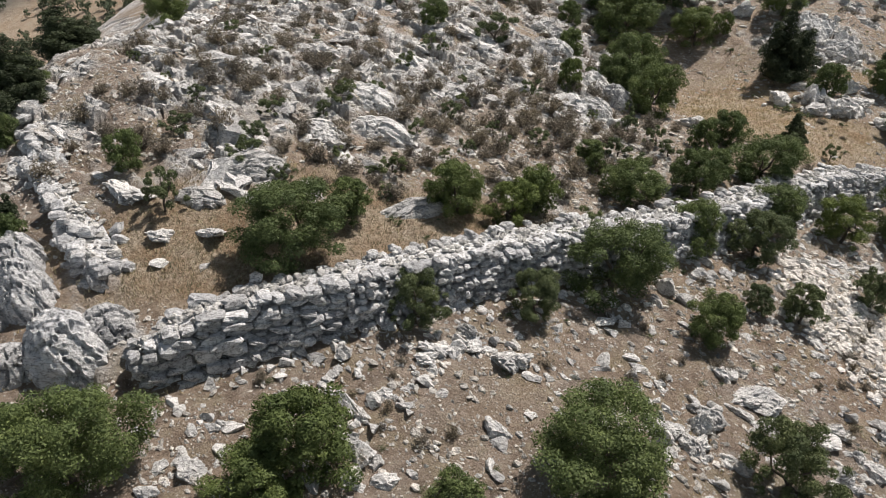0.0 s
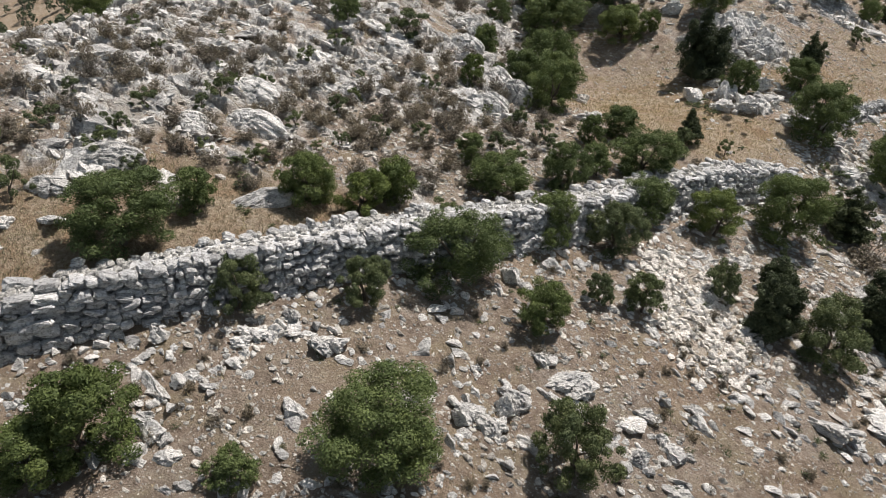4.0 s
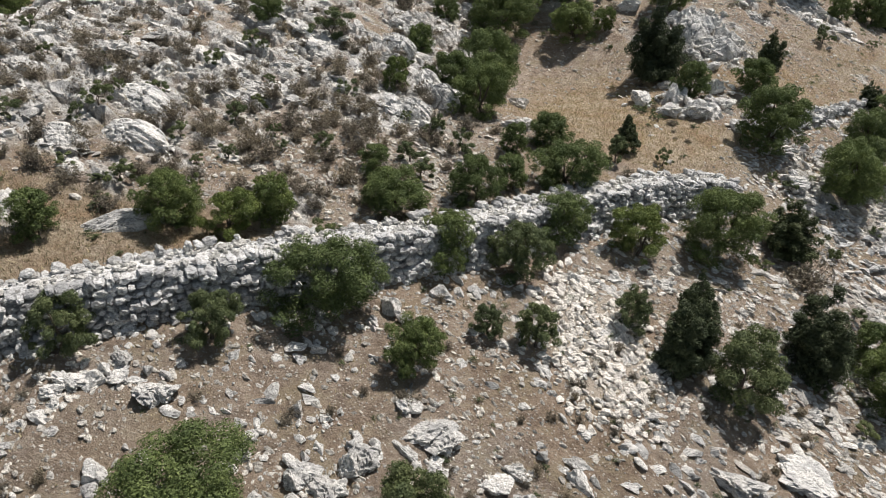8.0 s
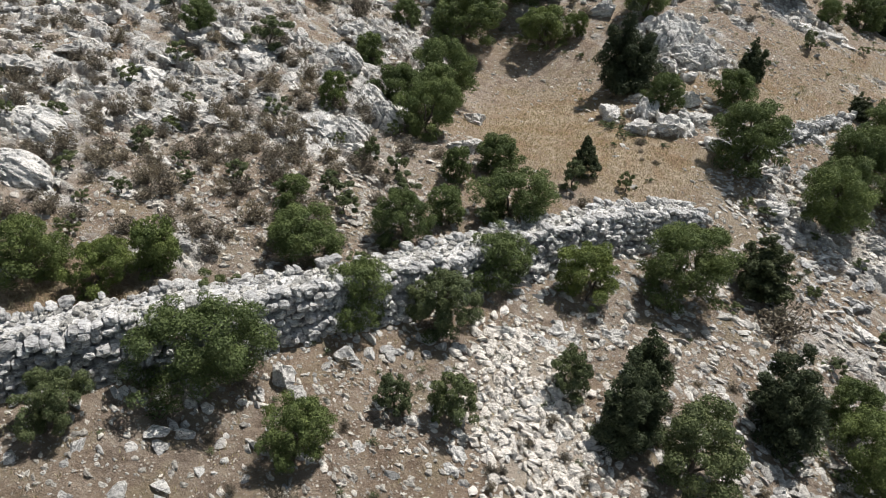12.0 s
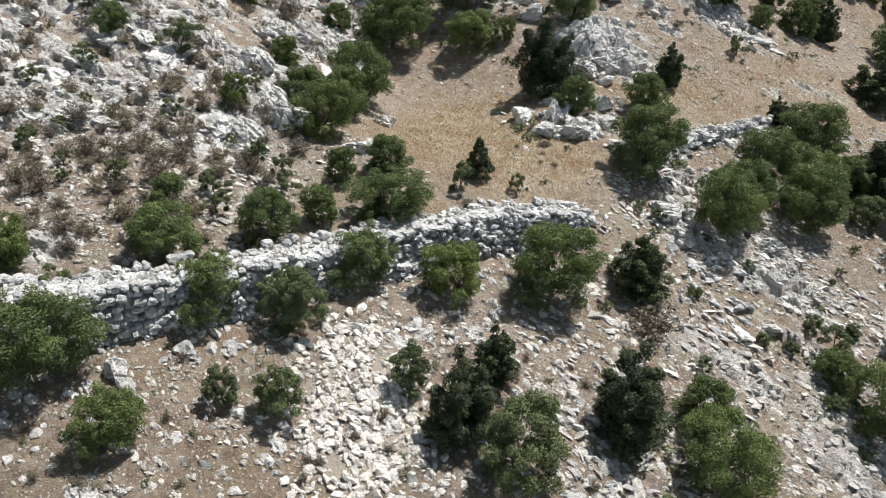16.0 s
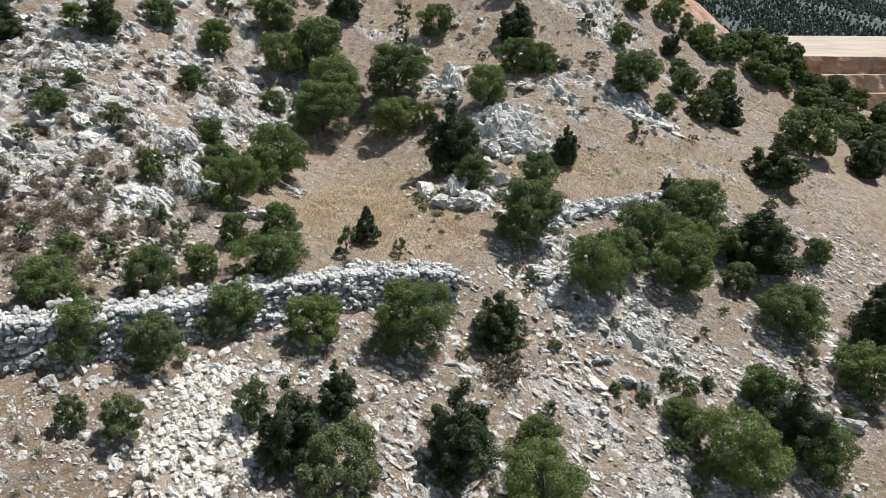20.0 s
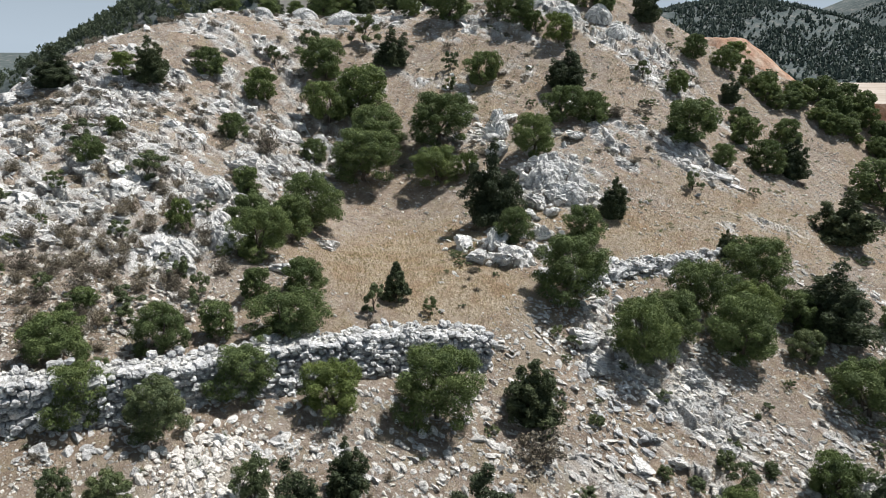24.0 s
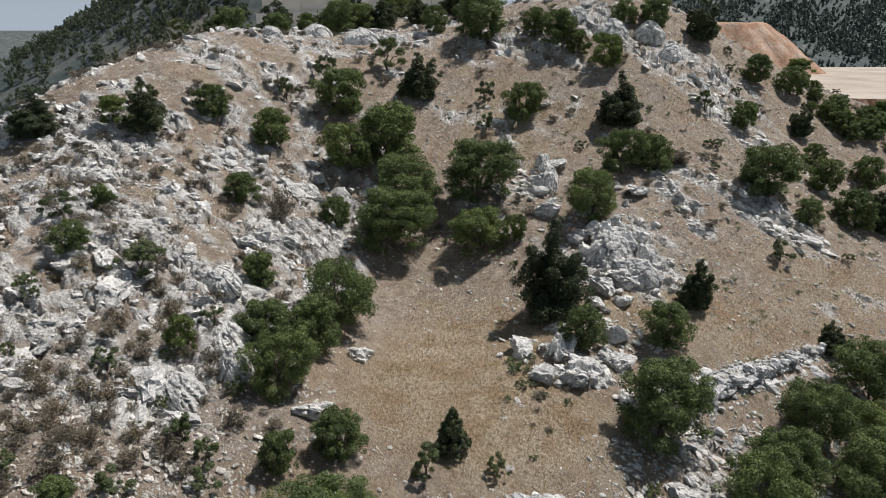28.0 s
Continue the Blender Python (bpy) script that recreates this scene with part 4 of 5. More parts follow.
scatter("pebbles", "loose stones scattered on the soil", 110000, (-24, -2, 50, 46), lambda x, y: stony(x, y) * ease(-2, 10, y), (0.045, 0.32), PEBBLES, SMALL, 0.7, 1.8, 6, 0.15, "stones")
scatter("hill_stones", "stones scattered over the upper hillside", 52000, (-18, 46, 62, 98), lambda x, y: np.maximum(stony(x, y), 0.42 * ease(50, 60, y + 0.1 * x)), (0.06, 0.34), PEBBLES, SMALL, 0.7, 1.8, 7, 0.15, "stones")

# ---- trees and shrubs ----
def leaf_cards(r, centres, radii, count, size, squash=0.8, long=1.6, up=0.35, floor=0.05):
    """Small bent leaves over the outer shells of foliage clumps, in arrays."""
    weight = radii ** 2
    k = r.choice(len(centres), count, p=weight / weight.sum())
    d = r.normal(size=(count, 3))
    d[:, 2] += up
    d /= np.linalg.norm(d, axis=1)[:, None]
    at = centres[k] + d * (radii[k] * r.uniform(0.62, 1.06, count))[:, None] * np.array([1, 1, squash])
    at[:, 2] = np.maximum(at[:, 2], floor + 0.05 * r.uniform(size=count))
    normal = d + r.normal(0, 0.5, (count, 3))
    normal /= np.linalg.norm(normal, axis=1)[:, None]
    a = np.cross(normal, r.normal(size=(count, 3)))
    a /= np.linalg.norm(a, axis=1)[:, None]
    b = np.cross(normal, a)
    s = (size * r.uniform(0.6, 1.35, count))[:, None]
    v = np.stack([at - a * s * long * 0.5 - b * s * 0.2, at + b * s * 0.55, at + a * s * long * 0.6 - b * s * 0.2], 1).reshape(-1, 3)
    return v, np.arange(3 * count).reshape(-1, 3)


def tube(points, r0, r1, sides=6):
    """A tapered, bent stem through the points."""
    points = np.asarray(points, float)
    v, f = [], []
    for i, p in enumerate(points):
        q = r0 + (r1 - r0) * i / (len(points) - 1)
        d = points[min(i + 1, len(points) - 1)] - points[max(i - 1, 0)]
        d /= np.linalg.norm(d)
        a = np.cross(d, (0.3, 0.9, 0.2))
        a /= np.linalg.norm(a)
        b = np.cross(d, a)
        v += [p + q * (a * math.cos(t) + b * math.sin(t)) for t in np.arange(sides) * 2 * math.pi / sides]
        if i:
            o = (i - 1) * sides
            f += [[o + j, o + (j + 1) % sides, o + sides + (j + 1) % sides, o + sides + j] for j in range(sides)]
    return np.array(v), np.array(f)


def stem(r, a, b, r0, r1, wobble):
    ts = np.linspace(0, 1, 5)[:, None]
    p = np.asarray(a) * (1 - ts) + np.asarray(b) * ts
    p[1:-1] += r.normal(0, wobble, (3, 3))
    return tube(p, r0, r1)


SIZES = (1.5, 2.6, 4.0)                    # widths for which crowns are made


def crown_plan(r, kind, w):
    """Clump centres and radii for a plant as wide as w and as high as w * 0.8."""
    h = w * 0.8
    if kind == "cypress":
        z = np.linspace(0.05, 0.96, 110) * h
        ang = r.uniform(0, 6.28, 110)
        reach = (1 - z / h) * 0.36 * w * r.uniform(0.2, 1.0, 110) ** 0.5
        return np.stack([np.cos(ang) * reach, np.sin(ang) * reach, z], -1), (0.085 * w * r.uniform(0.7, 1.2, 110)) * (1.05 - 0.6 * z / h), h
    if kind == "juniper":
        c, rad = [], []
        for k in range(7):                               # several leaders of unequal height
            ang, out = 0.9 * k + r.uniform(-0.3, 0.3), 0 if k == 0 else r.uniform(0.12, 0.24) * w
            tall = h * (1.0 if k == 0 else r.uniform(0.5, 0.86))
            for z in np.linspace(0.05, 0.95, 22) + r.uniform(-0.04, 0.04, 22):
                q = 0.17 * w * max(math.sin(min(max(z, 0.02) * 1.05, 1) ** 0.6 * math.pi), 0.05) ** 0.8 * r.uniform(0.1, 1.0)
                turn = r.uniform(0, 6.28)
                c.append((math.cos(ang) * out * (0.6 + 0.4 * z) + math.cos(turn) * q, math.sin(ang) * out * (0.6 + 0.4 * z) + math.sin(turn) * q, z * tall))
                rad.append(w * r.uniform(0.05, 0.10) * (1.05 - 0.5 * z))
        return np.array(c), np.array(rad), h
    n = {"oak": 104, "lime": 70, "olive": 54, "shrub": 20}[kind]
    low = {"oak": 0.03, "lime": 0.05, "olive": 0.05, "shrub": 0.12}[kind]
    lean = r.normal(0, 0.05, 2) * w
    c, rad = [], []
    for _ in range(n):
        ang, q = r.uniform(0, 6.28), r.uniform(0, 1) ** 0.42
        z = low + (0.9 - low) * r.uniform(0, 1) ** 0.8
        dome = max(1 - abs((z - 0.42) / 0.52) ** 2.4, 0.02) ** 0.45
        lobe = 1 + 0.16 * math.sin(2 * ang + 5 * z) + 0.10 * math.sin(5 * ang)
        c.append((math.cos(ang) * 0.40 * w * q * dome * lobe + lean[0] * z, math.sin(ang) * 0.40 * w * q * dome * lobe + lean[1] * z, z * h))
        rad.append(w * r.uniform(0.05, 0.115))
    return np.array(c), np.array(rad), h


PLANTS = {}


def plant_meshes(kind, level, variant, far=0):
    key = kind, level, variant, far
    if key in PLANTS:
        return PLANTS[key]
    r = np.random.RandomState(900 + 31 * level + 7 * variant + sum(map(ord, kind)))
    w = SIZES[level]
    c, rad, h = crown_plan(r, kind, w)
    count = {"oak": 1.0, "lime": 0.85, "olive": 0.9, "shrub": 0.42, "juniper": 1.5, "cypress": 1.2}[kind] * (4200, 10500, 18000)[level] * (2.2, 1.5, 0.75)[far]
    leaf = {"juniper": JUNIPER_LEAF, "cypress": JUNIPER_LEAF, "lime": LIME_LEAF, "olive": OLIVE_LEAF, "shrub": OLIVE_LEAF}.get(kind, OAK_LEAF)
    size = (0.050, 0.056, 0.062)[level] * (0.8, 1.0, 1.5)[far] * (0.78 if kind in ("juniper", "cypress") else 1.0)
    v, f = leaf_cards(r, c, rad, int(count), size, 0.85, 1.8 if kind in ("juniper", "cypress") else 1.5, 0.35)
    span = np.percentile(np.abs(v[:, :2]), 98.5)
    v[:, :2] *= 0.47 * w / span
    c[:, :2] *= 0.43 * w / span
    v[:, 2] *= h / np.percentile(v[:, 2], 99.3)
    crown = mesh_of("crown", v, f, leaf)
    fork = np.array([r.normal(0, 0.03) * w, r.normal(0, 0.03) * w, h * 0.22])
    trunk = mesh_of("trunk", *stem(r, (0, 0, -0.12 * h), fork, 0.035 * w, 0.027 * w, 0.008 * w), BARK, True)
    limbs = []
    for k in np.argsort(-rad)[: (3, 4, 5)[level]]:
        limbs.append(mesh_of("limb", *stem(r, fork, c[k], 0.02 * w, 0.006 * w, 0.03 * w), BARK, True))
    PLANTS[key] = crown, trunk, limbs
    return PLANTS[key]


KINDS = {"oak": ("oak_tree", "dense dark green evergreen oak", "tree"), "lime": ("young_oak", "bright yellow-green young oak", "tree"),
         "olive": ("wild_olive", "grey-green wild olive bush", "bush"), "juniper": ("juniper", "dark green upright juniper", "tree"),
         "cypress": ("small_conifer", "small dark cone-shaped conifer", "tree"), "shrub": ("sparse_shrub", "sparse grey-green shrub", "bush")}
seeded = random.Random(12)


def standing(x, y):
    """What a plant stands beside."""
    wall_y = float(np.interp(x, WALL_X, WALL_Y))
    if x < 27 and wall_y - 3 < y < wall_y:
        return "at the foot of the wall"
    if x < 27 and y <= wall_y - 3:
        return "on the slope below the wall"
    if x < 27 and y < wall_y + 6:
        return "on the terrace behind the wall"
    if 13 < x < 31 and y < 58:
        return "beside the dry grass field"
    if x < 14 and y < 64:
        return "among the rocks of the slope"
    if x >= 27 and y < 56:
        return "on the eastern slope"
    return "on the upper hillside"


def plant(kind, x, y, w, h):
    level = 0 if w < 2.0 else 1 if w < 3.3 else 2
    crown, trunk, limbs = plant_meshes(kind, level, seeded.randrange(3), 2 if y > 66 or x > 48 else 1 if y > 34 else 0)
    name, words, category = KINDS[kind]
    size = "large " if w > 4 else "small " if w < 1.7 and "small" not in words else ""
    top = tagged(new(name), f"{size}{words} {standing(x, y)}", category, "trees and bushes")
    s = w / SIZES[level]
    top.matrix_basis = Matrix.LocRotScale((x, y, gz(x, y) - 0.04), Euler((0, 0, seeded.uniform(0, 6.28))), (s, s, h / (SIZES[level] * 0.8)))
    part("trunk", trunk, top)
    for me in limbs:
        part("limb", me, top)
    part("crown", crown, top)
    return top


def oak(*a): return plant("oak", *a)
def lime(*a): return plant("lime", *a)
def olive(*a): return plant("olive", *a)
def juniper(*a): return plant("juniper", *a)
def cypress(*a): return plant("cypress", *a)
def shrub(*a): return plant("shrub", *a)


DRY = []
for k in range(4):
    r = np.random.RandomState(700 + k)
    tv, tf, n = [], [], 0
    tips = []
    for _ in range(34):
        d = r.normal(size=3)
        d[2] = abs(d[2]) * 0.9 + 0.35
        d /= np.linalg.norm(d)
        tip = d * np.array([0.5, 0.5, 0.75]) * r.uniform(0.7, 1.1)
        mid = tip * 0.5 + r.normal(0, 0.04, 3)
        v, f = tube([np.zeros(3), mid, tip], 0.014, 0.005, 3)
        tv.append(v), tf.append(f + n), tips.append(tip), tips.append(mid)
        n += len(v)
    lv, lf = leaf_cards(r, np.array(tips), np.full(len(tips), 0.11), 1000, 0.048, 1.0, 1.6, 0.1, 0.03)
    DRY.append((mesh_of("twigs", np.vstack(tv), np.vstack(tf), TWIG), mesh_of("leaves", lv, lf, BROWN_LEAF)))


def dry(x, y, w, h, label="withered brown thorny shrub"):
    twigs, leaves = seeded.choice(DRY)
    top = tagged(new("dry_shrub"), f"{label} {standing(x, y)}", "bush", "dry shrubs")
    top.matrix_basis = Matrix.LocRotScale((x, y, gz(x, y) - 0.03), Euler((0, 0, seeded.uniform(0, 6.28))), (w, w, h / 0.8))
    part("branchwork", twigs, top), part("foliage", leaves, top)
    return top


cypress(20.6, 40.2, 1.6, 2.0)
dry(5.3, 28.7, 0.9, 0.7)
dry(28.0, 32.1, 2.5, 1.7)
dry(19.9, 36.7, 0.7, 0.8)
dry(7.4, 59.1, 2.2, 2.0)
dry(35.7, 69.1, 1.6, 1.2)
juniper(-15.6, 22.8, 1.4, 1.8)
juniper(19.5, 24.3, 2.4, 3.1)
juniper(25.9, 26.4, 2.9, 3.6)
juniper(20.8, 27.0, 1.6, 2.1)
juniper(43.0, 33.2, 3.8, 3.4)
juniper(27.8, 34.2, 2.6, 2.8)
juniper(52.2, 42.5, 3.3, 4.2)
juniper(46.7, 47.8, 5.1, 4.5)
juniper(25.4, 52.9, 4.0, 5.2)
juniper(41.5, 53.4, 1.5, 1.3)
juniper(33.8, 53.8, 2.0, 2.6)
juniper(41.7, 54.1, 1.3, 1.4)
juniper(52.7, 61.1, 4.5, 3.8)
juniper(-11.6, 62.1, 3.7, 3.2)
juniper(-3.4, 62.6, 2.7, 3.5)
juniper(51.7, 70.1, 2.7, 3.4)
juniper(67.2, 72.6, 3.3, 3.8)
juniper(31.6, 74.7, 3.9, 3.9)
juniper(14.4, 77.0, 3.3, 3.5)
juniper(48.8, 81.4, 2.2, 2.7)
juniper(41.1, 88.9, 3.1, 4.0)
juniper(4.0, 97.4, 2.9, 3.7)
lime(-4.8, 13.4, 2.4, 1.6)
lime(-3.7, 14.1, 2.8, 2.5)
lime(-6.3, 18.2, 0.9, 0.9)
lime(2.6, 25.9, 2.2, 1.8)
lime(19.2, 31.0, 2.6, 2.3)
lime(7.6, 42.8, 1.7, 1.8)
lime(23.1, 60.5, 1.7, 1.8)
lime(-5.7, 62.5, 2.1, 1.9)
lime(31.2, 81.9, 3.3, 3.0)
lime(28.8, 83.3, 2.4, 2.2)
oak(-9.2, 13.4, 3.4, 2.8)
oak(0.4, 13.6, 1.5, 1.0)
oak(-11.3, 14.1, 1.8, 1.9)
oak(4.4, 14.8, 3.7, 2.5)
oak(9.6, 21.3, 2.1, 1.9)
oak(-5.2, 21.6, 3.8, 2.6)
oak(-15.0, 21.9, 1.6, 1.7)
oak(6.4, 23.6, 4.1, 2.8)
oak(-3.4, 24.2, 1.7, 1.7)
oak(29.1, 25.2, 3.8, 3.1)
oak(-12.2, 26.0, 1.5, 1.6)
oak(0.6, 26.0, 2.4, 2.1)
oak(10.6, 27.1, 2.5, 2.3)
oak(3.9, 27.3, 1.8, 1.9)
oak(29.0, 27.8, 2.4, 2.2)
oak(-18.6, 28.8, 1.5, 1.5)
oak(8.4, 29.5, 2.9, 2.0)
oak(38.9, 30.3, 4.1, 3.6)
oak(15.5, 30.5, 2.8, 2.1)
oak(11.9, 31.5, 2.4, 2.2)
oak(43.9, 32.0, 3.1, 2.8)
oak(7.3, 32.2, 1.0, 1.1)
oak(23.6, 32.5, 3.8, 3.4)
oak(36.9, 32.8, 2.4, 2.1)
oak(13.7, 33.3, 1.6, 1.7)
oak(7.3, 33.6, 1.4, 1.1)
oak(-20.5, 33.7, 3.0, 2.1)
oak(16.5, 34.5, 3.6, 2.4)
oak(42.1, 35.5, 2.6, 2.3)
oak(14.1, 37.0, 1.6, 1.7)
oak(49.2, 38.1, 3.4, 2.9)
oak(16.2, 38.6, 2.3, 1.9)
oak(33.8, 40.3, 3.9, 3.5)
oak(46.3, 41.8, 4.0, 3.4)
oak(12.6, 42.2, 3.3, 2.9)
oak(39.9, 43.5, 4.0, 3.6)
oak(30.0, 43.6, 4.2, 3.8)
oak(11.1, 45.5, 2.9, 2.6)
oak(37.8, 46.2, 3.6, 3.3)
oak(13.0, 46.5, 3.0, 2.7)
oak(-0.6, 48.1, 2.1, 1.8)
oak(26.8, 49.3, 2.5, 2.3)
oak(42.4, 49.9, 4.2, 3.8)
oak(31.5, 49.9, 2.7, 2.4)
oak(51.6, 50.2, 2.1, 1.9)
oak(13.5, 50.2, 4.3, 3.8)
oak(8.9, 50.3, 1.9, 2.0)
oak(-1.9, 53.5, 1.4, 1.5)
oak(4.9, 58.5, 2.5, 2.1)
oak(20.8, 60.1, 3.9, 3.0)
oak(14.9, 60.4, 5.4, 4.1)
oak(10.6, 61.1, 2.2, 2.0)
oak(28.3, 61.7, 3.6, 3.3)
oak(15.0, 64.8, 5.0, 3.8)
oak(20.5, 65.4, 5.5, 4.3)
oak(44.3, 65.9, 2.2, 2.0)
oak(4.2, 67.0, 3.1, 2.8)
oak(10.2, 67.4, 4.0, 3.6)
oak(-0.4, 67.5, 2.8, 2.5)
oak(31.1, 67.9, 3.7, 3.0)
oak(41.8, 68.0, 4.8, 3.7)
oak(33.6, 68.4, 3.1, 2.8)
oak(49.1, 69.0, 3.2, 2.9)
oak(13.0, 69.3, 5.3, 4.5)
oak(61.0, 72.2, 6.1, 4.6)
oak(48.0, 73.0, 2.8, 2.5)
oak(8.6, 73.4, 4.1, 3.7)
oak(23.6, 75.6, 3.5, 3.1)
oak(48.8, 77.2, 2.1, 1.9)
oak(53.5, 77.5, 3.0, 2.7)
oak(42.6, 77.8, 2.7, 2.4)
oak(26.8, 84.5, 3.9, 3.2)
oak(24.7, 86.6, 2.5, 2.3)
oak(46.0, 86.8, 2.9, 2.6)
oak(19.3, 86.9, 5.1, 4.3)
oak(33.3, 87.6, 2.5, 2.3)
oak(49.9, 87.9, 3.1, 2.7)
oak(36.3, 88.0, 3.2, 2.9)
oak(14.5, 90.4, 3.0, 2.7)
oak(-2.7, 91.0, 2.7, 2.5)
oak(3.9, 92.1, 3.7, 3.3)
oak(-0.8, 95.7, 2.3, 2.1)
olive(9.8, 15.2, 2.6, 2.4)
olive(-0.9, 20.0, 2.1, 1.9)
olive(3.2, 21.2, 2.0, 1.7)
olive(21.5, 23.1, 3.1, 2.8)
olive(13.8, 23.5, 1.7, 1.7)
olive(12.1, 23.5, 1.2, 1.3)
olive(17.7, 25.6, 1.6, 1.7)
olive(13.5, 27.5, 2.5, 2.2)
olive(43.9, 44.9, 2.2, 1.8)
shrub(-10.0, 23.5, 1.6, 1.6)
shrub(37.2, 33.9, 1.8, 1.9)
shrub(11.4, 36.7, 1.1, 1.2)
shrub(10.0, 37.5, 1.2, 1.3)
shrub(19.7, 38.5, 1.4, 1.5)
shrub(22.5, 39.3, 1.0, 1.0)
shrub(3.4, 47.8, 2.9, 2.0)
shrub(-3.2, 51.7, 2.6, 1.7)
shrub(40.6, 60.2, 1.5, 1.5)
shrub(3.7, 73.2, 2.2, 1.9)
shrub(20.6, 73.7, 1.5, 1.5)
shrub(6.1, 76.9, 2.6, 2.3)
shrub(20.3, 77.1, 1.8, 1.9)
shrub(39.4, 78.1, 2.0, 1.8)
shrub(-8.2, 80.0, 2.2, 2.0)
shrub(11.1, 80.4, 3.4, 2.9)

# oaks crowding round the upper wall
for x, y, w, h in ((35.7, 43.1, 3.4, 2.9), (41.4, 46.7, 3.4, 2.8), (44.4, 47.6, 2.8, 2.4)):
    oak(x, y, w, h)

# brown shrubs all over the rocky slope
r = np.random.RandomState(77)
spots = []
for _ in range(4500):
    x, y = r.uniform(-16, 14), r.uniform(25.5, 64)
    want = ease(14, 8, x - 0.1 * (y - 40)) * (0.2 + 0.8 * bump(x, y, 4, 35, 10, 5.5))
    if r.uniform() < want and all((x - a) ** 2 + (y - b) ** 2 > 0.6 for a, b in spots) and len(spots) < 430:
        spots.append((x, y))
spots.sort(key=lambda p: math.hypot(p[0] - 4, p[1] - 24))
for x, y in spots[:270]:
    w = r.uniform(0.55, 1.4)
    if r.uniform() < 0.8:
        dry(x, y, w, w * r.uniform(0.55, 0.85))
    else:
        shrub(x, y, w, w * 0.8)


def low_scrub(name, label, places, size, leaves=380):
    """Many low plants strewn over the slope, as one."""
    bases = [leaf_cards(np.random.RandomState(740 + k), np.random.RandomState(750 + k).normal(0, 0.22, (14, 3)) * (1, 1, 0.5) + (0, 0, 0.35), np.full(14, 0.16), leaves, 0.07, 1.0, 1.6, 0.1, 0.02) for k in range(4)]
    z = surface([p[0] for p in places], [p[1] for p in places])
    rows = []
    for (x, y), h in zip(places, z):
        w = r.uniform(*size)
        rows.append((r.randint(4), turned(r.uniform(0, 6), 0, 0, (w, w, w * 0.8)), np.array((x, y, h - 0.03))))
    return tagged(new(name, mesh_of(name, *joined(bases, rows), BROWN_LEAF if size[1] > 1 else OLIVE_LEAF)), label, "scrub", kind="stuff")


low_scrub("low_scrub", "withered brown scrub scattered among the rocks", spots[270:] + [(r.uniform(-17, 40), r.uniform(60, 98)) for _ in range(200)], (0.6, 1.4))
low_scrub("hill_weeds", "small dull green weeds dotted over the dry hillside", [(r.uniform(22, 58), r.uniform(46, 94)) for _ in range(520)], (0.25, 0.6), 160)
low_scrub("soil_weeds", "small dull green weeds dotted over the stony soil", [(r.uniform(-6, 46), r.uniform(11, 30)) for _ in range(260)], (0.2, 0.5), 160)
for _ in range(150):
    x, y = r.uniform(-6, 26), r.uniform(11, 30)
    if y < np.interp(x, WALL_X, WALL_Y) - 1:
        dry(x, y, r.uniform(0.3, 0.6), r.uniform(0.25, 0.45), "low withered shrub")

# grove that closes the eastern flank, and trees behind the crest
for _ in range(90):
    x, y = r.uniform(54, 86), r.uniform(70, 92)
    if x + 0.75 * (y - 100) > 53:
        w = r.uniform(1.8, 3.4)
        oak(x, y, w, w * r.uniform(0.7, 0.95))
for _ in range(66):
    k = r.uniform(0, 1)
    x, y = 52.5 + 22 * k + r.normal(0, 2.0), 86.5 - 7 * k * k + r.normal(0, 2.4)
    w = r.uniform(1.2, 3.0)
    plant("oak" if r.uniform() < 0.8 else "lime", x, y, w, w * r.uniform(0.65, 0.9))
for _ in range(22):
    x, y = r.uniform(-14, 46), r.uniform(92, 114)
    w = r.uniform(2.2, 4.2)
    plant(r.choice(["oak", "juniper"]), x, y, w, w * r.uniform(0.75, 1.0))
for _ in range(14):
    x, y = r.uniform(-34, -19), r.uniform(14, 60)
    w = r.uniform(2.2, 4.2)
    plant(r.choice(["oak", "juniper"]), x, y, w, w * r.uniform(0.75, 0.95))

# low green-brown weeds along the edge of the field
for _ in range(26):
    x, y = r.normal(24.6, 0.9), r.normal(46.5, 3.0)
    w = r.uniform(0.4, 0.9)
    plant("shrub", x, y, w, w * 0.45) if r.uniform() < 0.6 else dry(x, y, w, w * 0.45, "low brown weed clump")
for _ in range(16):
    x, y = r.uniform(-8, 8), r.uniform(24.2, 28)
    w = r.uniform(0.4, 0.8)
    plant("shrub", x, y, w, w * 0.5)

for _ in range(70):
    x, y = r.uniform(18, 58), r.uniform(58, 96)
    w = r.uniform(0.5, 1.2)
    plant("shrub", x, y, w, w * 0.7) if r.uniform() < 0.6 else dry(x, y, w, w * 0.6)
for _ in range(75):
    x, y = r.uniform(25, 50), r.uniform(22, 44)
    w = r.uniform(0.4, 1.1)
    plant("shrub" if r.uniform() < 0.6 else "olive", x, y, w, w * 0.7)

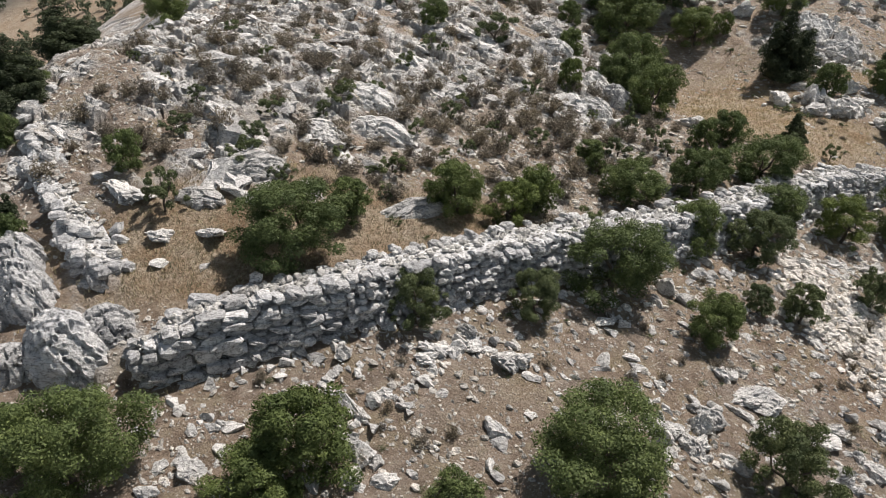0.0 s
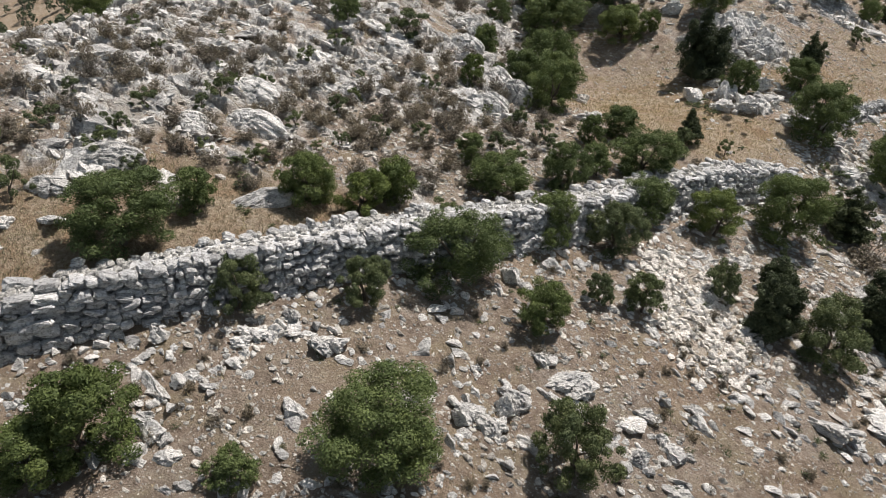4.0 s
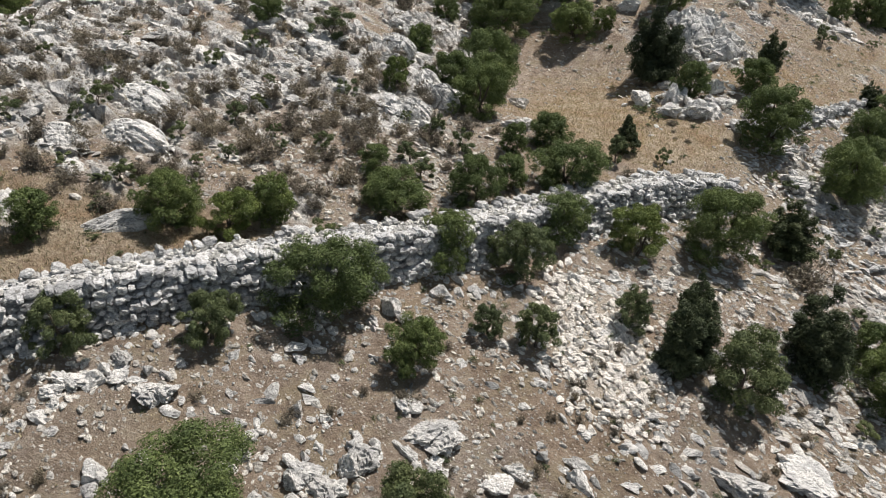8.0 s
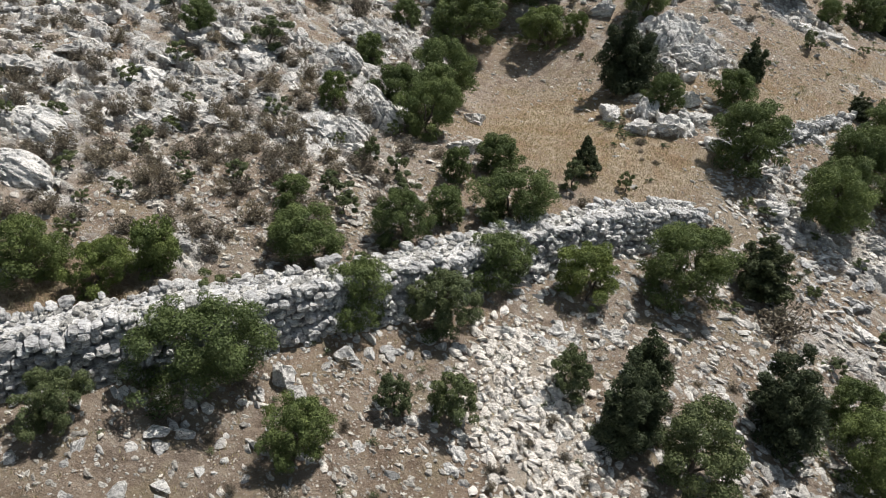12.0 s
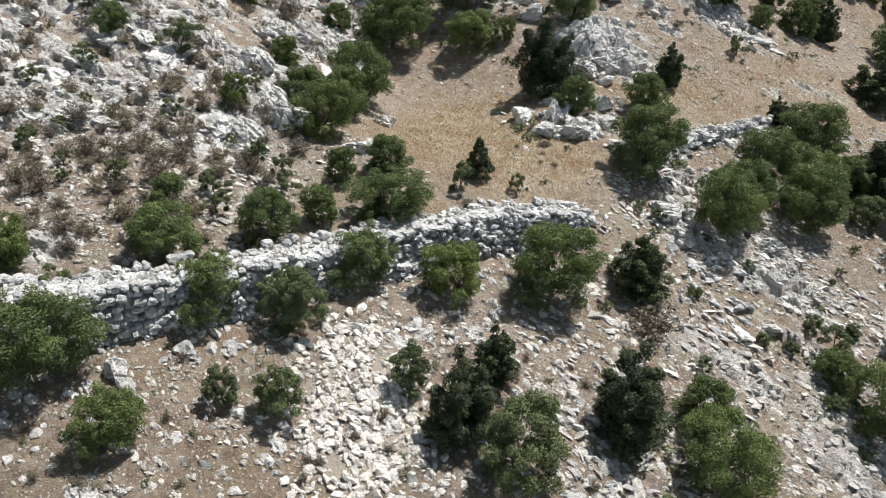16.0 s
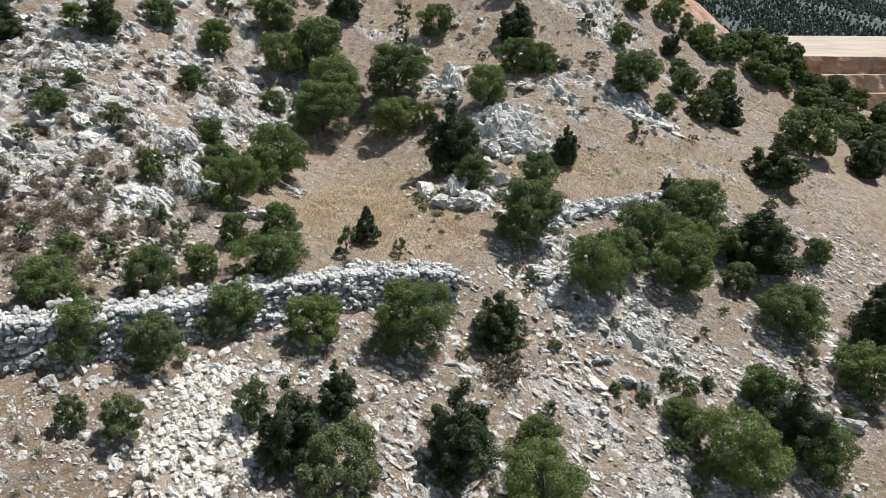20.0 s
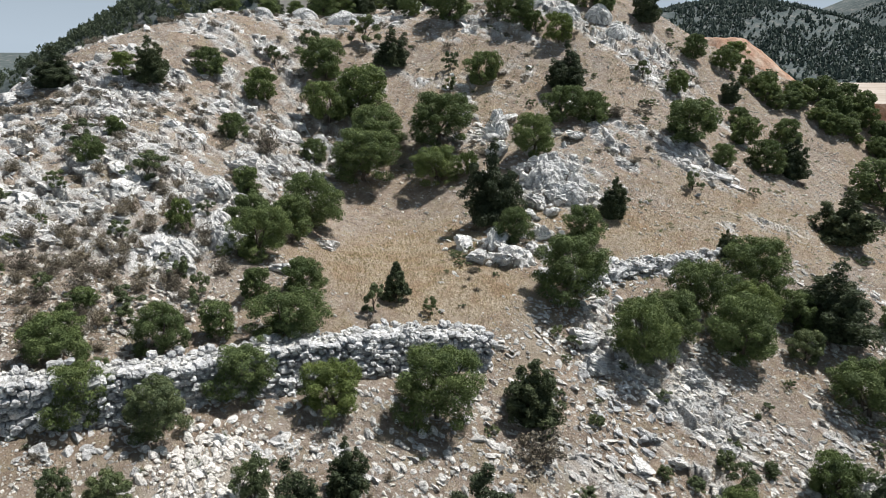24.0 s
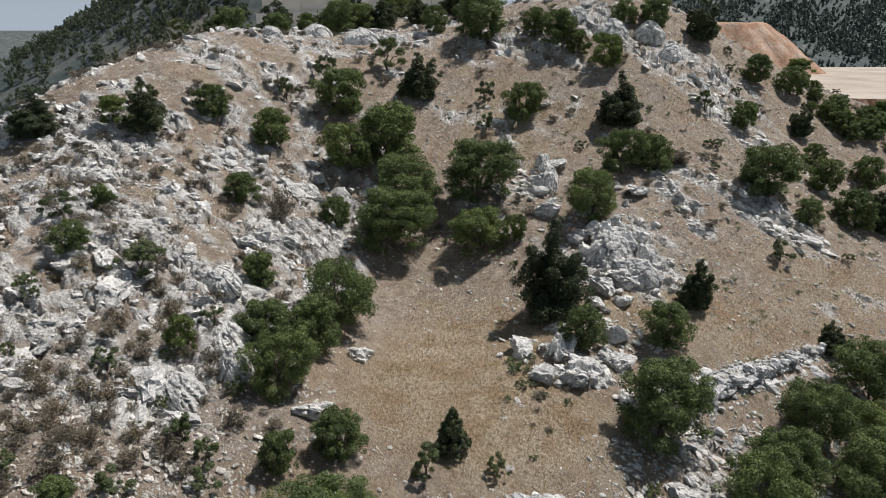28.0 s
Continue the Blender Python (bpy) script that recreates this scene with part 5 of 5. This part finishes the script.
# ---- grass ----
def tufts(name, label, count, box, keep, high, mat, seed):
    r = np.random.RandomState(seed)
    x, y = r.uniform(box[0], box[2], count), r.uniform(box[1], box[3], count)
    ok = r.uniform(0, 1, count) < keep(x, y)
    x, y = x[ok], y[ok]
    z = surface(x, y)
    n = len(x)
    v = []
    for _ in range(3):
        ang, q = r.uniform(0, 6.28, n), r.uniform(high[0], high[1], n)
        wx, wy = np.cos(ang) * 0.022, np.sin(ang) * 0.022
        jx, jy = r.normal(0, 0.06, n), r.normal(0, 0.06, n)
        lx, ly = r.normal(0, 0.45, n) * q, r.normal(0, 0.45, n) * q
        v.append(np.stack([np.stack([x + jx - wx, y + jy - wy, z - 0.02], -1), np.stack([x + jx + wx, y + jy + wy, z - 0.02], -1), np.stack([x + jx + lx, y + jy + ly, z + q], -1)], 1))
    v = np.concatenate(v).reshape(-1, 3)
    return tagged(new(name, mesh_of(name, v, np.arange(len(v)).reshape(-1, 3), mat)), label, "grass", kind="stuff")


tufts("field_grass", "dry straw-coloured grass on the level ground", 70000, (11, 33, 58, 70), lambda x, y: grassiness(x, y) * (0.3 + 0.7 * vnoise(x / 0.9, y / 0.9, 84)), (0.05, 0.15), GRASS_BLADE, 81)
tufts("terrace_grass", "dry yellow grass on the terrace", 20000, (-14, 19, 14, 30), lambda x, y: grassiness(x, y) * (0.3 + 0.7 * vnoise(x / 0.9, y / 0.9, 85)), (0.05, 0.15), GRASS_BLADE, 86)
tufts("hill_grass", "dry grass on the upper hillside", 40000, (10, 66, 56, 92), grassiness, (0.08, 0.2), GRASS_BLADE, 87)
tufts("soil_grass", "thin withered grass tufts on stony soil", 50000, (-14, 10, 50, 60), lambda x, y: 0.5 * vnoise(x / 1.5, y / 1.5, 83) ** 2, (0.06, 0.16), GRASS_BLADE, 82)

# ---- distance ----
def crown_lump(seed, lumps):
    """A small tree far away: a few knobbly clumps of foliage, or one."""
    r = np.random.RandomState(seed)
    if not lumps:
        v, f = GRIT[seed % len(GRIT)]
        return v * (0.42, 0.42, 0.5) + (0, 0, 0.4), f
    if lumps > 2:
        c = np.stack([r.normal(0, 0.15, lumps), r.normal(0, 0.15, lumps), r.uniform(0.2, 0.8, lumps)], -1)
        return leaf_cards(r, c, r.uniform(0.14, 0.26, lumps), 74, 0.15, 1.0, 1.4)
    v, f = BALLS[1]
    rows = [(0, np.eye(3) * r.uniform(0.2, 0.34), np.array((r.normal(0, 0.16), r.normal(0, 0.16), r.uniform(0.2, 0.75)))) for _ in range(lumps)]
    v, f = joined([(v, f)], rows)
    return v * r.uniform(0.88, 1.12, (len(v), 1)), f


def woods(name, label, count, box, keep, size, leaves, seed, mat=FAR_LEAF):
    r = np.random.RandomState(seed)
    x, y = r.uniform(box[0], box[2], count), r.uniform(box[1], box[3], count)
    ok = r.uniform(0, 1, count) < keep(x, y)
    x, y = x[ok], y[ok]
    z = surface(x, y)
    base = [crown_lump(seed + k, leaves) for k in range(6)]
    rows = []
    for px, py, pz in zip(x, y, z):
        q = r.uniform(*size)
        rows.append((r.randint(6), turned(r.uniform(0, 6.28), 0, 0, (q, q, q * r.uniform(0.9, 1.5))), np.array((px, py, pz - 0.1))))
    return tagged(new(name, mesh_of(name, *joined(base, rows), mat)), label, "woods", kind="stuff")


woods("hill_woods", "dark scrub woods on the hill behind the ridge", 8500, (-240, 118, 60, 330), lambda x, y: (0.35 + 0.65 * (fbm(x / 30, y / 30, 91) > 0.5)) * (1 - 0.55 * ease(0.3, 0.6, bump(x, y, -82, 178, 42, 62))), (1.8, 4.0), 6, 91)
woods("valley_woods", "dark pine woods filling the valley", 11000, (120, 380, 620, 1000), lambda x, y: 0.35 + 0.65 * (fbm(x / 60, y / 60, 92) > 0.46), (3.5, 7.5), 1, 92, HAZY_PINE_LEAF)
woods("far_woods", "scattered pines on the far hills", 76000, (150, 900, 1700, 3000), lambda x, y: (0.15 + 0.85 * (fbm(x / 120, y / 120, 93) > 0.47)) * (x > 0.2 * y - 40) * (x < 0.62 * y + 60), (5, 10), 0, 93, HAZY_PINE_LEAF)


def quarry():
    """The marble quarry behind the crest: sawn faces in steps, with single blocks."""
    top = tagged(new("marble_quarry"), "pale sawn marble quarry face in tall steps", "quarry")
    r = random.Random(6)
    v, f = BLOCKS[0]
    cube = np.sign(v) * 0.5
    me = mesh_of("block", cube, f, MARBLE)
    x = -30.0
    while x < 14:
        w = r.uniform(5, 9)
        for k in range(4):
            part("block", me, top, m=Matrix.LocRotScale((x + w / 2, 168 + 4 * k + r.uniform(-0.8, 0.8), 17 + 6 * k), Euler((0, 0, r.gauss(0, 0.03))), (w * 0.995, 14, 6 * r.uniform(0.9, 1.05) + 5)))
        x += w
    return top


quarry()


def spoil_mesa():
    """The flat-topped spoil heap of the lower quarry, with its eroded flank."""
    r_, a = np.linspace(0, 1, 70), np.linspace(0, 2 * math.pi, 140, endpoint=False)
    A, Q = np.meshgrid(a, r_)
    edge = 0.28 + 0.03 * vnoise(3 * np.cos(A) + 9, 3 * np.sin(A) + 9, 3)
    fall = np.clip((Q - edge) / (1 - edge), 0, 1)
    gully = (fbm(8 * np.cos(A) + 20, 8 * np.sin(A) + 20, 15) - 0.5) * 7.0 * np.sin(fall * math.pi)
    x, y = 103 + 66 * Q * np.cos(A), 322 + 50 * Q * np.sin(A)
    z = 21.0 - 39 * fall + gully + (fbm(x / 4, y / 4, 16) - 0.5) * 1.6
    n = len(a)
    idx = np.arange(len(r_) * n).reshape(len(r_), n)
    f = np.stack([idx[:-1], idx[1:], np.roll(idx, -1, 1)[1:], np.roll(idx, -1, 1)[:-1]], -1).reshape(-1, 4)
    return tagged(new("spoil_mound", mesh_of("spoil_mound", np.stack([x, y, z], -1).reshape(-1, 3), f, QUARRY, True)), "flat-topped reddish spoil heap of a quarry", "spoil heap")


spoil_mesa()


def quarry_benches():
    """A white quarry floor with rough cut benches below its edge."""
    top = tagged(new("lower_quarry"), "white quarry floor above reddish cut benches", "quarry")
    for k, (front, z) in enumerate(((203, 2.0), (198, -2.5), (193, -7.0), (188, -11.5), (182, -16.0))):
        xs = np.arange(84, 300, 2.0)
        wob = (fbm(xs / 14, xs * 0 + k, 44) - 0.5) * 7
        rows = []
        for drop in np.linspace(0, 1, 6):
            rough = (fbm(xs / 1.8, xs * 0 + 5 * drop + 9 * k, 45) - 0.5) * 1.2
            rows.append(np.stack([xs, front + wob - 1.5 * drop + rough, z + rough * 0.3 * (drop > 0) - 5.5 * drop], -1))
        back = np.stack([xs, xs * 0 + 360, xs * 0 + z], -1)
        n = len(xs)

        def strip(lines):
            v = np.concatenate(lines)
            i = np.arange(len(v)).reshape(len(lines), n)
            return v, np.stack([i[:-1, :-1], i[1:, :-1], i[1:, 1:], i[:-1, 1:]], -1).reshape(-1, 4)

        part("bench_floor", mesh_of("bench_floor", *strip([back, rows[0]]), DUST if k == 0 else QUARRY), top)
        part("bench_wall", mesh_of("bench_wall", *strip(rows), QUARRY), top)
    return top


quarry_benches()
